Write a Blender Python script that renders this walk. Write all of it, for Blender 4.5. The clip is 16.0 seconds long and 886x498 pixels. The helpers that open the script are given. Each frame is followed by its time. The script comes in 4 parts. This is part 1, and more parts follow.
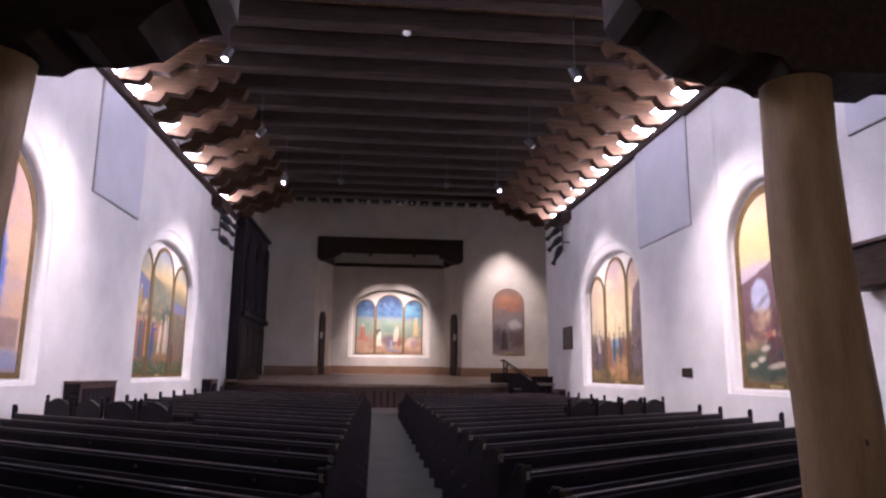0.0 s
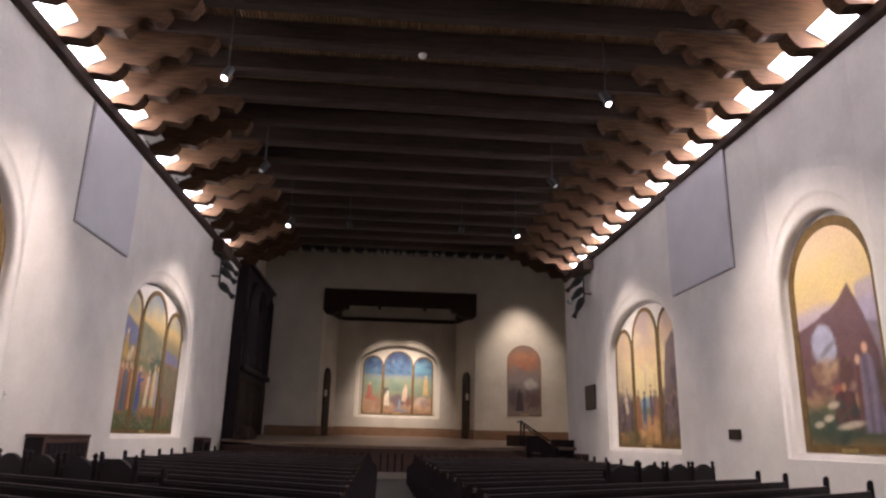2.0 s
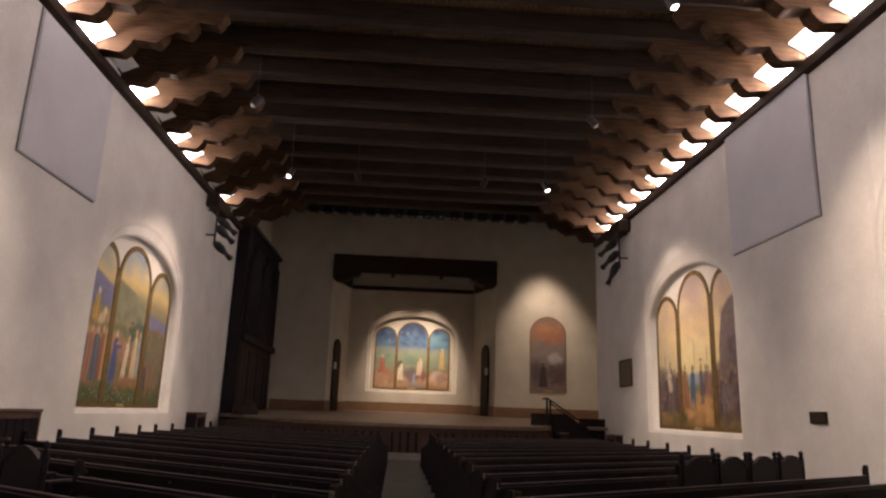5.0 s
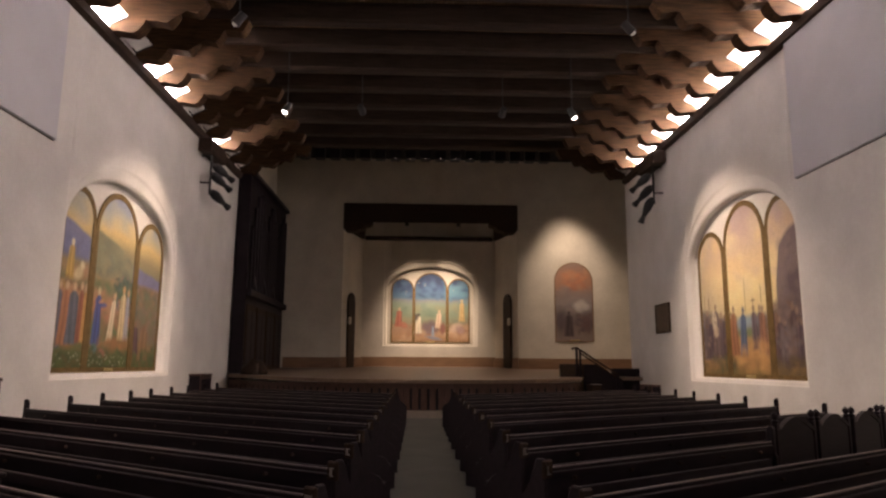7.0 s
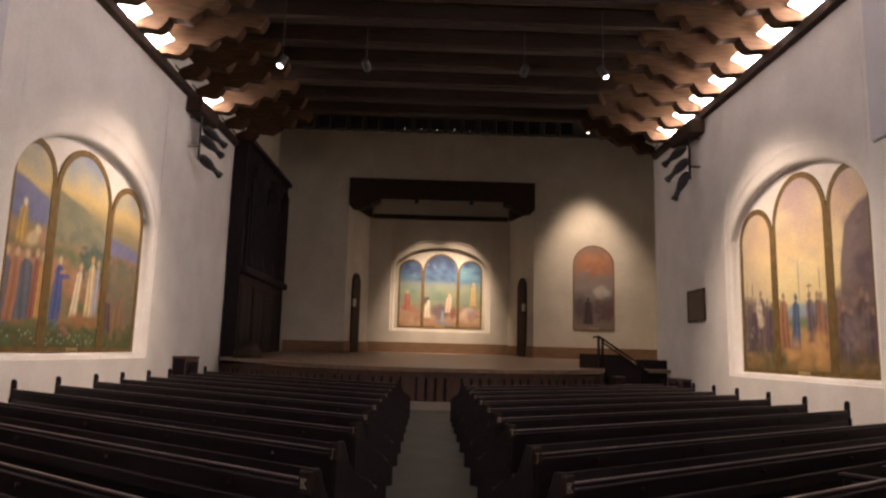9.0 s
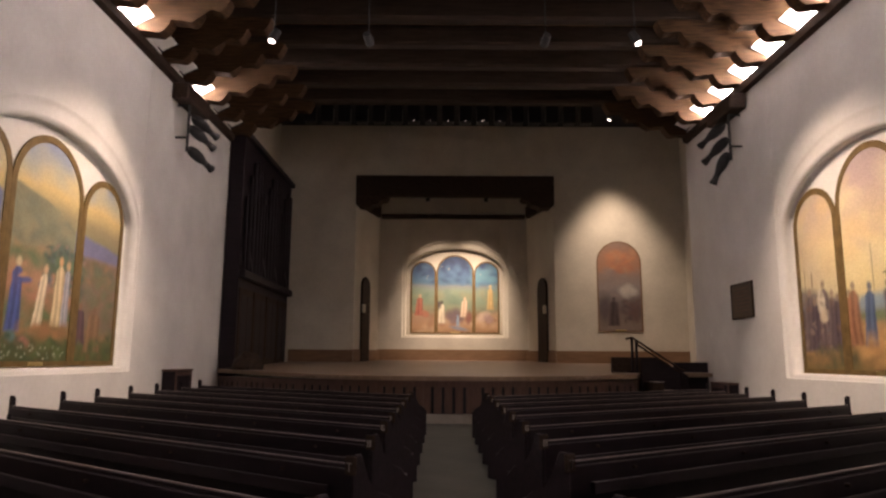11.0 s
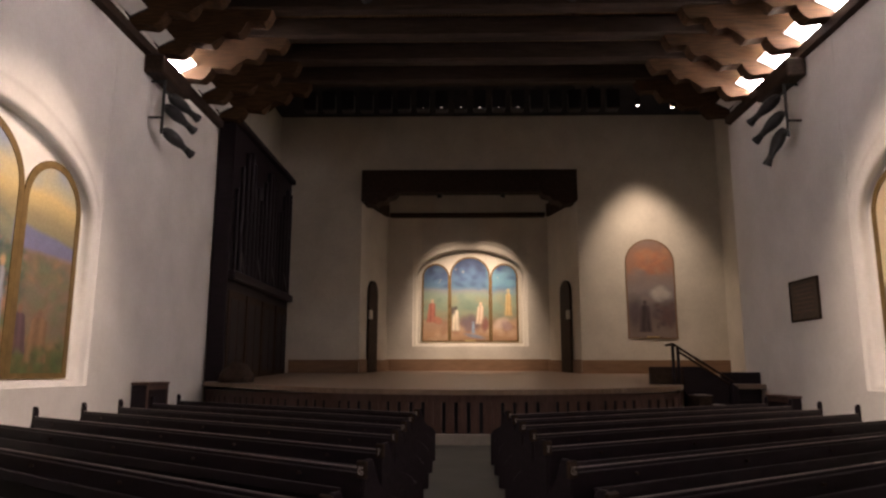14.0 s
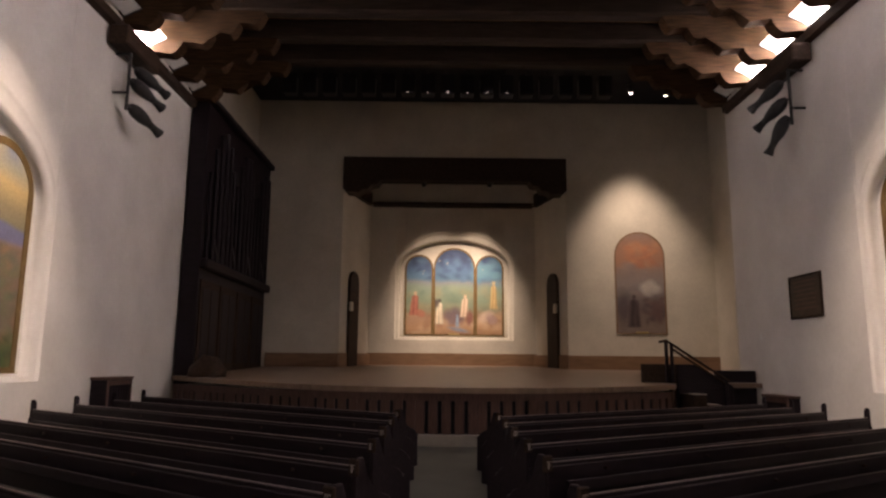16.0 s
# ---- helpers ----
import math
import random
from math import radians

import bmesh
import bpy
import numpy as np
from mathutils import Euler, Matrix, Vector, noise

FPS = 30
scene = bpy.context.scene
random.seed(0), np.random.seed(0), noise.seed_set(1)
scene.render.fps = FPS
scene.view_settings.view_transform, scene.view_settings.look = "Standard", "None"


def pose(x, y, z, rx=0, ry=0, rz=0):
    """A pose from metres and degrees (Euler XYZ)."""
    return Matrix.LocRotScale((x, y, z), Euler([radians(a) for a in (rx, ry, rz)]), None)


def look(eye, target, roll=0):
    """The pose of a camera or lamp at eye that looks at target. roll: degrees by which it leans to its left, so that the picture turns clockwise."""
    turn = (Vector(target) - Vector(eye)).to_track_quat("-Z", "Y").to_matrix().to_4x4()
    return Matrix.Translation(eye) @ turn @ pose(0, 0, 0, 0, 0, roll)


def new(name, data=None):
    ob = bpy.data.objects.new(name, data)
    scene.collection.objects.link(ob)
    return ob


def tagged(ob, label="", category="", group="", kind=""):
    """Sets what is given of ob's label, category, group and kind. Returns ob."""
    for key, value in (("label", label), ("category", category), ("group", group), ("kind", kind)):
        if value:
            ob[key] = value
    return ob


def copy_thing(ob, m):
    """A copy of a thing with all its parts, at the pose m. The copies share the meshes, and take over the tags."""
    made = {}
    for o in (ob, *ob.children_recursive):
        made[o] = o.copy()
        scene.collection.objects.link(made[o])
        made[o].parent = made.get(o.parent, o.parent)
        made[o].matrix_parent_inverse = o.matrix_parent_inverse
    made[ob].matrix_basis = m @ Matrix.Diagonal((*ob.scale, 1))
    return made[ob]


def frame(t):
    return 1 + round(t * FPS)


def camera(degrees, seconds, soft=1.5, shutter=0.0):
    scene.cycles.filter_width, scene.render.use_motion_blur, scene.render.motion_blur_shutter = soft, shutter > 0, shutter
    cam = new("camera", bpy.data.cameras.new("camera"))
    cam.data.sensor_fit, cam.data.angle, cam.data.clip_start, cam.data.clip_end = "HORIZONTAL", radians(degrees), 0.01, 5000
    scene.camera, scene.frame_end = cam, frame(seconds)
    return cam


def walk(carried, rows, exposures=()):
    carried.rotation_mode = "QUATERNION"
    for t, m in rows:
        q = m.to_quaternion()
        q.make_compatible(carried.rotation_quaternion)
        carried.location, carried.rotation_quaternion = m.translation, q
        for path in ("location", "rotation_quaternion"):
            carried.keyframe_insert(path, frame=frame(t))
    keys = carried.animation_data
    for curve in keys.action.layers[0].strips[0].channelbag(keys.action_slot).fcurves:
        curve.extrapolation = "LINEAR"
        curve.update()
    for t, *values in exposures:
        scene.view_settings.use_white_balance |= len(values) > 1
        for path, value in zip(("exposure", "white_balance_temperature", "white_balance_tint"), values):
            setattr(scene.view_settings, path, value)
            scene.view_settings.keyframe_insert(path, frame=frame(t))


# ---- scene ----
cam = camera(66.0, 16.0, soft=2.4)
PATH = [
    (0, pose(-0.166, 0.087, 1.393, 100.34, -0.59, -5.69)),
    (0.5, pose(-0.089, 0.488, 1.385, 102.25, -0.54, -4.39)),
    (1, pose(-0.106, 0.804, 1.342, 103.21, -1.30, -4.42)),
    (1.5, pose(-0.146, 1.243, 1.302, 104.57, -1.44, -4.90)),
    (2, pose(-0.149, 1.626, 1.250, 105.56, -1.29, -5.02)),
    (2.5, pose(-0.125, 2.072, 1.231, 106.45, -1.50, -4.35)),
    (3, pose(-0.181, 2.460, 1.195, 107.13, -1.49, -4.60)),
    (3.5, pose(-0.140, 2.914, 1.213, 107.14, -1.76, -4.49)),
    (4, pose(-0.062, 3.278, 1.250, 106.33, -2.35, -4.09)),
    (6.5, pose(-0.026, 5.421, 1.390, 100.24, -0.54, -2.65)),
    (7, pose(0.043, 5.871, 1.380, 99.68, -0.33, -2.08)),
    (7.5, pose(0.060, 6.337, 1.395, 98.78, -0.84, -1.49)),
    (8, pose(-0.012, 6.800, 1.410, 98.22, -0.97, -2.20)),
    (8.5, pose(0.070, 7.247, 1.387, 98.40, -0.99, -1.84)),
    (9, pose(0.126, 7.670, 1.408, 98.52, -1.53, -1.26)),
    (11.5, pose(0.062, 9.726, 1.364, 99.25, -0.03, 0.21)),
    (12, pose(0.132, 10.065, 1.367, 99.37, -0.71, 1.13)),
    (12.5, pose(0.088, 10.419, 1.331, 100.03, -0.42, 1.01)),
    (13, pose(0.037, 10.732, 1.346, 99.92, 0.27, 0.36)),
    (13.5, pose(0.108, 11.089, 1.344, 100.38, 0.25, 0.78)),
    (14, pose(0.142, 11.451, 1.363, 100.04, -0.09, 1.26)),
    (14.5, pose(0.105, 11.709, 1.387, 99.85, -0.25, 0.73)),
    (15, pose(0.076, 11.894, 1.405, 99.73, -0.35, 0.41)),
    (15.5, pose(0.075, 12.069, 1.412, 99.70, -0.47, 0.04)),
    (16, pose(0.101, 12.227, 1.442, 99.40, -0.56, -0.24)),
]
EXPOSURES = [(0.0, 0.85, 5200, 36), (0.5, 0.72, 5250, 33), (1.0, 0.65, 5350, 29), (1.5, 0.46, 5600, 25), (3.5, -0.04, 6300, 25), (6.5, 0.04, 6750, 27), (9.0, 0.32, 6750, 26), (12.5, 0.22, 6600, 26), (16.0, 0.1, 6550, 27)]
walk(cam, PATH, EXPOSURES)

# ---------------------------------------------------------------- plan
XL, XR = -5.95, 6.97          # faces of the long walls
YB, YE, YS = -3.5, 27.9, 33.9  # rear wall, end of the long walls, back wall of the stage
ZC = 9.0                      # underside of the ceiling boards
BAY = 1.19
BEAM_Y = [11.12 + BAY * k for k in range(-11, 15)]

# ---------------------------------------------------------------- world and light
world = bpy.data.worlds.new("world")
scene.world = world
world.use_nodes = True
world.node_tree.nodes["Background"].inputs["Color"].default_value = (0.5, 0.55, 0.7, 1)
world.node_tree.nodes["Background"].inputs["Strength"].default_value = 0.0


def spot(name, eye, target, watts, degrees, blend=0.8, colour=(1, 0.86, 0.68), size=0.06):
    data = bpy.data.lights.new(name, "SPOT")
    data.energy, data.spot_size, data.spot_blend, data.color, data.shadow_soft_size = watts, radians(degrees), blend, colour, size
    ob = new(name, data)
    ob.matrix_world = look(eye, target)
    return ob


WARM = (1, 0.83, 0.60)
# the track heads that the place has; each lights the mural beside it
HEADS = [((-3.2, 12.95, 7.52), (-6.1, 11.4, 0.3)), ((3.8, 13.0, 7.52), (7.4, 12.2, 0.3)), ((-3.17, 21.6, 7.45), (-6.1, 19.7, 0.3)), ((3.73, 21.6, 7.45), (7.4, 20.5, 0.3))]
for eye, target in HEADS:
    way = (Vector(target) - Vector(eye)).normalized()
    spot("mural_spot", Vector(eye) + way * 0.27, target, (940 if eye[1] < 15 else 1150) * (1.14 if eye[0] > 0 else 1.0), 84, 1.0, WARM, 0.2)
for x, watts in ((-0.5, 400), (1.7, 680)):
    spot("triptych_spot", (x, 34.36, 7.12), (0.58 + 0.3 * (x - 0.58), 36.45, 3.4), watts * 1.7, 68, 1.0, WARM, 0.12)
spot("painting_spot", (6.0, 31.9, 9.05), (6.45, 33.9, 3.6), 1050, 64, 1.0, WARM, 0.25)
# the lit lanterns over the stage
for x, tx in ((-1.0, -1.5), (1.4, 0.6), (3.6, 3.6)):
    spot("stage_spot", (x, 31.1, 9.0), (tx, 28.2, 1.0), 50 if x < 0 else 160, 92, 1.0, WARM, 0.1)
# added fill bulb under the gallery, behind the entrance columns; the real source is unknown
bulb = bpy.data.lights.new("column_fill_bulb", "POINT")
bulb.energy, bulb.color, bulb.shadow_soft_size = 22, (1, 0.82, 0.58), 0.09
new("column_fill_bulb", bulb).location = (2.0, 0.9, 2.6)

# ---------------------------------------------------------------- materials


def ramp(nodes, pairs):
    r = nodes.new("ShaderNodeValToRGB")
    while len(r.color_ramp.elements) < len(pairs):
        r.color_ramp.elements.new(0.5)
    for e, (pos, col) in zip(r.color_ramp.elements, pairs):
        e.position, e.color = pos, (*col, 1)
    return r


def material(name, dark, light, scale=4.0, rough=0.7, stretch=(1, 1, 1), fine=40.0, bump=0.2, gloss_var=0.1, metal=0.0, per_object=0.0, detail=6.0, spec=0.5):
    m = bpy.data.materials.new(name)
    m.use_nodes = True
    n, k = m.node_tree.nodes, m.node_tree.links
    bsdf = n["Principled BSDF"]
    co, mp = n.new("ShaderNodeTexCoord"), n.new("ShaderNodeMapping")
    mp.inputs["Scale"].default_value = stretch
    k.new(co.outputs["Object"], mp.inputs["Vector"])
    big, small = n.new("ShaderNodeTexNoise"), n.new("ShaderNodeTexNoise")
    big.inputs["Scale"].default_value, big.inputs["Detail"].default_value = scale, detail
    small.inputs["Scale"].default_value, small.inputs["Detail"].default_value = fine, 4
    vec = mp.outputs["Vector"]
    if per_object:
        info, add = n.new("ShaderNodeObjectInfo"), n.new("ShaderNodeVectorMath")
        add.operation = "MULTIPLY_ADD"
        add.inputs[1].default_value = (1, 1, 1)
        mul = n.new("ShaderNodeVectorMath")
        mul.operation = "SCALE"
        comb = n.new("ShaderNodeCombineXYZ")
        for s in "XYZ":
            k.new(info.outputs["Random"], comb.inputs[s])
        k.new(comb.outputs[0], mul.inputs[0])
        mul.inputs["Scale"].default_value = 37.0
        k.new(vec, add.inputs[0])
        k.new(mul.outputs[0], add.inputs[2])
        vec = add.outputs[0]
    k.new(vec, big.inputs["Vector"])
    k.new(vec, small.inputs["Vector"])
    mix = n.new("ShaderNodeMath")
    mix.operation = "MULTIPLY_ADD"
    mix.inputs[1].default_value = 0.3
    k.new(small.outputs["Fac"], mix.inputs[0])
    sc = n.new("ShaderNodeMath")
    sc.operation = "MULTIPLY"
    sc.inputs[1].default_value = 0.7
    k.new(big.outputs["Fac"], sc.inputs[0])
    k.new(sc.outputs[0], mix.inputs[2])
    r = ramp(n, [(0.3, dark), (0.7, light)])
    k.new(mix.outputs[0], r.inputs["Fac"])
    k.new(r.outputs["Color"], bsdf.inputs["Base Color"])
    ro = n.new("ShaderNodeMapRange")
    ro.inputs["To Min"].default_value, ro.inputs["To Max"].default_value = rough - gloss_var, min(1, rough + gloss_var)
    k.new(small.outputs["Fac"], ro.inputs["Value"])
    k.new(ro.outputs["Result"], bsdf.inputs["Roughness"])
    bsdf.inputs["Metallic"].default_value = metal
    bsdf.inputs["Specular IOR Level"].default_value = spec
    if bump:
        b = n.new("ShaderNodeBump")
        b.inputs["Strength"].default_value, b.inputs["Distance"].default_value = bump, 0.02
        k.new(mix.outputs[0], b.inputs["Height"])
        k.new(b.outputs["Normal"], bsdf.inputs["Normal"])
    return m


def glow(name, colour, strength):
    m = bpy.data.materials.new(name)
    m.use_nodes = True
    b = m.node_tree.nodes["Principled BSDF"]
    b.inputs["Base Color"].default_value = (0.8, 0.8, 0.8, 1)
    b.inputs["Emission Color"].default_value = (*colour, 1)
    b.inputs["Emission Strength"].default_value = strength
    return m


PLASTER = material("lime plaster", (0.66, 0.64, 0.61), (0.80, 0.78, 0.75), 1.2, 0.9, fine=14, bump=0.35)
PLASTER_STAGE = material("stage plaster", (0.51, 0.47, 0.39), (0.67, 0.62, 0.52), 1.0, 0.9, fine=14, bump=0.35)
WOOD_DARK = material("dark carved wood", (0.016, 0.010, 0.007), (0.060, 0.036, 0.024), 3, 0.7, (6, 1, 6), 30, 0.3, per_object=1, spec=0.2)
WOOD_CORBEL = material("carved corbel wood", (0.009, 0.0048, 0.0025), (0.098, 0.050, 0.023), 2.6, 0.78, (1, 5, 12), 30, 0.5, per_object=1, spec=0.15)
WOOD_BEAM = material("old beam wood", (0.014, 0.009, 0.0065), (0.05, 0.031, 0.021), 2, 0.75, (1, 8, 8), 24, 0.4, per_object=1, spec=0.25)
WOOD_PEW = material("dark pew wood", (0.0058, 0.0034, 0.0052), (0.019, 0.0106, 0.0160), 3, 0.58, (1, 7, 7), 30, 0.15, per_object=1, spec=0.25)
# much paler than the pew wood: the rails' lit line, put into the colour
RAIL_HIGHLIGHT = material("pew rail painted highlight", (0.11, 0.088, 0.088), (0.25, 0.20, 0.20), 5, 0.4, (1, 6, 6), 40, 0.1, per_object=1)
WOOD_COLUMN = material("adzed pine column", (0.22, 0.13, 0.055), (0.42, 0.28, 0.13), 1.6, 0.6, (5, 5, 0.8), 16, 0.5)
WOOD_LATH = material("ceiling sticks", (0.06, 0.032, 0.015), (0.26, 0.155, 0.08), 3, 0.8, (10, 1, 1), 30, 0.4, spec=0.2)
WOOD_STAGE = material("stage boards", (0.17, 0.115, 0.08), (0.32, 0.23, 0.165), 2, 0.38, (1, 9, 1), 30, 0.1, per_object=1)
WOOD_SKIRT = material("tan skirting", (0.17, 0.095, 0.05), (0.27, 0.16, 0.09), 2, 0.55, (1, 1, 6), 30, 0.1)
WOOD_SLAT = material("stage front slat", (0.055, 0.027, 0.020), (0.125, 0.066, 0.050), 4, 0.55, (8, 8, 1), 30, 0.2, per_object=1)
FLOOR = material("polished concrete floor", (0.055, 0.057, 0.049), (0.108, 0.110, 0.095), 1.4, 0.58, fine=22, bump=0.06)
STEP_STONE = material("step stone", (0.25, 0.23, 0.20), (0.38, 0.35, 0.31), 3, 0.6, fine=30, bump=0.2)
GILT = material("dull gold frame paint", (0.11, 0.070, 0.022), (0.205, 0.128, 0.046), 5, 0.6, fine=40, bump=0.12, spec=0.3)
BLACK = material("black metal", (0.012, 0.012, 0.013), (0.03, 0.03, 0.032), 10, 0.45, fine=60, bump=0.05)
BRONZE = material("dark bronze", (0.035, 0.024, 0.018), (0.08, 0.055, 0.04), 8, 0.4, fine=60, bump=0.2, metal=0.6)
CANVAS = material("white acoustic cloth", (0.56, 0.56, 0.60), (0.64, 0.64, 0.68), 1.2, 0.95, fine=120, bump=0.1)
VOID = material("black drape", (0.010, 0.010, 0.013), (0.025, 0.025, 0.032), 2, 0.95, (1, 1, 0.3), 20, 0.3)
WHITE = material("white enamel", (0.72, 0.72, 0.7), (0.8, 0.8, 0.78), 6, 0.35, fine=40, bump=0.0)
BRASS = material("brass label", (0.45, 0.34, 0.14), (0.6, 0.47, 0.22), 10, 0.35, fine=60, bump=0.05, metal=0.8)
PAPER = material("pale label", (0.20, 0.18, 0.16), (0.34, 0.31, 0.28), 10, 0.7, fine=60, bump=0.0)
# grey for the shadow line drawn round the acoustic panels
EDGE_SHADE = material("grey painted edge shade", (0.14, 0.13, 0.12), (0.24, 0.22, 0.21), 8, 0.7, fine=60, bump=0.05)
COVE = glow("cove lamp", (1.0, 0.91, 0.81), 390.0)
DIFFUSER = glow("cove lamp diffuser", (1.0, 0.94, 0.88), 4.0)
PILOT = glow("pilot lamp", (1.0, 0.85, 0.7), 1.5)
BULB = glow("lit lamp face", (1.0, 0.90, 0.78), 14.0)

# ---------------------------------------------------------------- mesh helpers


def part(name, bm, mat, parent=None, label="", smooth=False):
    me = bpy.data.meshes.new(name)
    bmesh.ops.recalc_face_normals(bm, faces=bm.faces)
    bm.to_mesh(me)
    bm.free()
    for f in me.polygons:
        f.use_smooth = smooth
    me.materials.append(mat)
    ob = new(name, me)
    ob.parent = parent
    if label:
        ob["label"] = label
    return ob


def base(name, place=(0, 0, 0), label="", category="", group="", kind="", turn=0):
    ob = new(name)
    ob.matrix_basis = pose(*place, 0, 0, turn)
    return tagged(ob, label, category, group, kind)


def add_box(bm, x0, x1, y0, y1, z0, z1, bevel=0.0, m=None):
    r = bmesh.ops.create_cube(bm, size=1)
    vs = r["verts"]
    for v in vs:
        v.co = Vector((x0 + (v.co.x + 0.5) * (x1 - x0), y0 + (v.co.y + 0.5) * (y1 - y0), z0 + (v.co.z + 0.5) * (z1 - z0)))
    if bevel:
        es = list({e for v in vs for e in v.link_edges})
        out = bmesh.ops.bevel(bm, geom=es, offset=bevel, segments=1, affect="EDGES", clamp_overlap=True)
        vs = list({v for f in out["faces"] for v in f.verts} | {v for v in vs if v.is_valid})
    if m is not None:
        bmesh.ops.transform(bm, matrix=m, verts=vs)
    return vs


def box(x0, x1, y0, y1, z0, z1, bevel=0.0, m=None):
    bm = bmesh.new()
    add_box(bm, x0, x1, y0, y1, z0, z1, bevel, m)
    return bm


def add_prism(bm, outline, lo, hi, axis="y", bevel=0.0):
    """A flat outline of (a, b) pulled from lo to hi along axis."""
    def at(a, b, h):
        return {"y": (a, h, b), "x": (h, a, b), "z": (a, b, h)}[axis]
    A = [bm.verts.new(at(a, b, lo)) for a, b in outline]
    B = [bm.verts.new(at(a, b, hi)) for a, b in outline]
    n = len(outline)
    faces = [bm.faces.new(A), bm.faces.new(B[::-1])]
    for i in range(n):
        faces.append(bm.faces.new((A[i], B[i], B[(i + 1) % n], A[(i + 1) % n])))
    if bevel:
        es = list({e for f in faces[:2] for e in f.edges})
        bmesh.ops.bevel(bm, geom=es, offset=bevel, segments=1, affect="EDGES", clamp_overlap=True)
    return bm


def prism(outline, lo, hi, axis="y", bevel=0.0):
    return add_prism(bmesh.new(), outline, lo, hi, axis, bevel)


def add_tube(bm, p, q, r0, r1=None, n=12):
    p, q = Vector(p), Vector(q)
    d = q - p
    m = Matrix.Translation((p + q) / 2) @ d.to_track_quat("Z", "Y").to_matrix().to_4x4()
    bmesh.ops.create_cone(bm, cap_ends=True, segments=n, radius1=r0, radius2=r0 if r1 is None else r1, depth=d.length, matrix=m)
    return bm


def tube(p, q, r0, r1=None, n=12):
    return add_tube(bmesh.new(), p, q, r0, r1, n)


def lathe(profile, n=20):
    bm = bmesh.new()
    rings = [[bm.verts.new((r * math.cos(2 * math.pi * i / n), r * math.sin(2 * math.pi * i / n), z)) for i in range(n)] for r, z in profile]
    for a, b in zip(rings, rings[1:]):
        for i in range(n):
            bm.faces.new((a[i], a[(i + 1) % n], b[(i + 1) % n], b[i]))
    bm.faces.new(rings[0][::-1])
    bm.faces.new(rings[-1])
    return bm


def arch(lo, hi, sill, spring, rise, n=20, grow=0.0, sink=0.0, lift=None):
    """The outline of an arched opening: up one side, over, down the other."""
    c, w = (lo + hi) / 2, (hi - lo) / 2 + grow
    pts = [(c - w, sill - sink)]
    for i in range(n + 1):
        a = math.pi * (1 - i / n)
        pts.append((c + w * math.cos(a), spring + (rise + (grow if lift is None else lift)) * math.sin(a)))
    pts.append((c + w, sill - sink))
    return pts


def wall_with_niches(name, at, lo, hi, z0, z1, thick, niches, mat, label):
    """A wall in an upright plane; at(u, d, z) gives the place of a point u along the wall, d deep into it.
    niches: (lo, hi, sill, spring, rise, depth)."""
    bm = bmesh.new()
    V = lambda u, d, z: bm.verts.new(at(u, d, z))
    step = 0.75
    u = lo
    rings = [(0.17, 0.36, 0.10, 0.0), (0.15, 0.31, 0.09, 0.022), (0.13, 0.25, 0.085, 0.036), (0.09, 0.10, 0.08, 0.038), (0.045, 0.05, 0.05, 0.05), (0.013, 0.015, 0.015, 0.085), (0.0, 0.0, 0.0, 0.13)]

    def sheet(u0, u1):
        n = max(1, round((u1 - u0) / step))
        for i in range(n):
            a, b = u0 + (u1 - u0) * i / n, u0 + (u1 - u0) * (i + 1) / n
            bm.faces.new((V(a, 0, z0), V(b, 0, z0), V(b, 0, z1), V(a, 0, z1)))
    for nlo, nhi, sill, spring, rise, depth in sorted(niches):
        outs = [[(a, d, b) for a, b in arch(nlo, nhi, sill, spring, rise, 28, g, s, l)] for g, l, s, d in rings]
        outs.append([(a, depth, b) for a, b in arch(nlo, nhi, sill, spring, rise, 28)])
        first = outs[0]
        sheet(u, first[0][0])
        u = first[-1][0]
        for (a, _, za), (b, _, zb) in zip(first[1:-1], first[2:-1]):
            bm.faces.new((V(a, 0, za), V(b, 0, zb), V(b, 0, z1), V(a, 0, z1)))
        bm.faces.new((V(first[0][0], 0, z0), V(u, 0, z0), V(u, 0, first[-1][2]), V(first[0][0], 0, first[0][2])))
        for A, B in zip(outs, outs[1:]):
            A, B = [V(*p) for p in A], [V(*p) for p in B]
            m = len(A)
            for i in range(m):
                bm.faces.new((A[i], A[(i + 1) % m], B[(i + 1) % m], B[i]))
        bm.faces.new([V(*p) for p in outs[-1]])
    sheet(u, hi)
    for (p, q) in (((lo, z0), (hi, z0)), ((hi, z0), (hi, z1)), ((hi, z1), (lo, z1)), ((lo, z1), (lo, z0))):
        bm.faces.new((V(p[0], 0, p[1]), V(q[0], 0, q[1]), V(q[0], thick, q[1]), V(p[0], thick, p[1])))
    bm.faces.new((V(lo, thick, z0), V(lo, thick, z1), V(hi, thick, z1), V(hi, thick, z0)))
    bmesh.ops.remove_doubles(bm, verts=bm.verts, dist=0.0008)
    ob = part(name, bm, mat, None)
    for f in ob.data.polygons:
        f.use_smooth = f.area < 0.35
    return tagged(ob, label, "wall", kind="structure")


# ---------------------------------------------------------------- floor, walls, ceiling
tagged(part("floor", box(XL - 0.6, XR + 0.6, YB - 0.5, YS + 4, -0.3, 0.0), FLOOR), "grey-green polished concrete floor of the aisle", "floor", kind="structure")

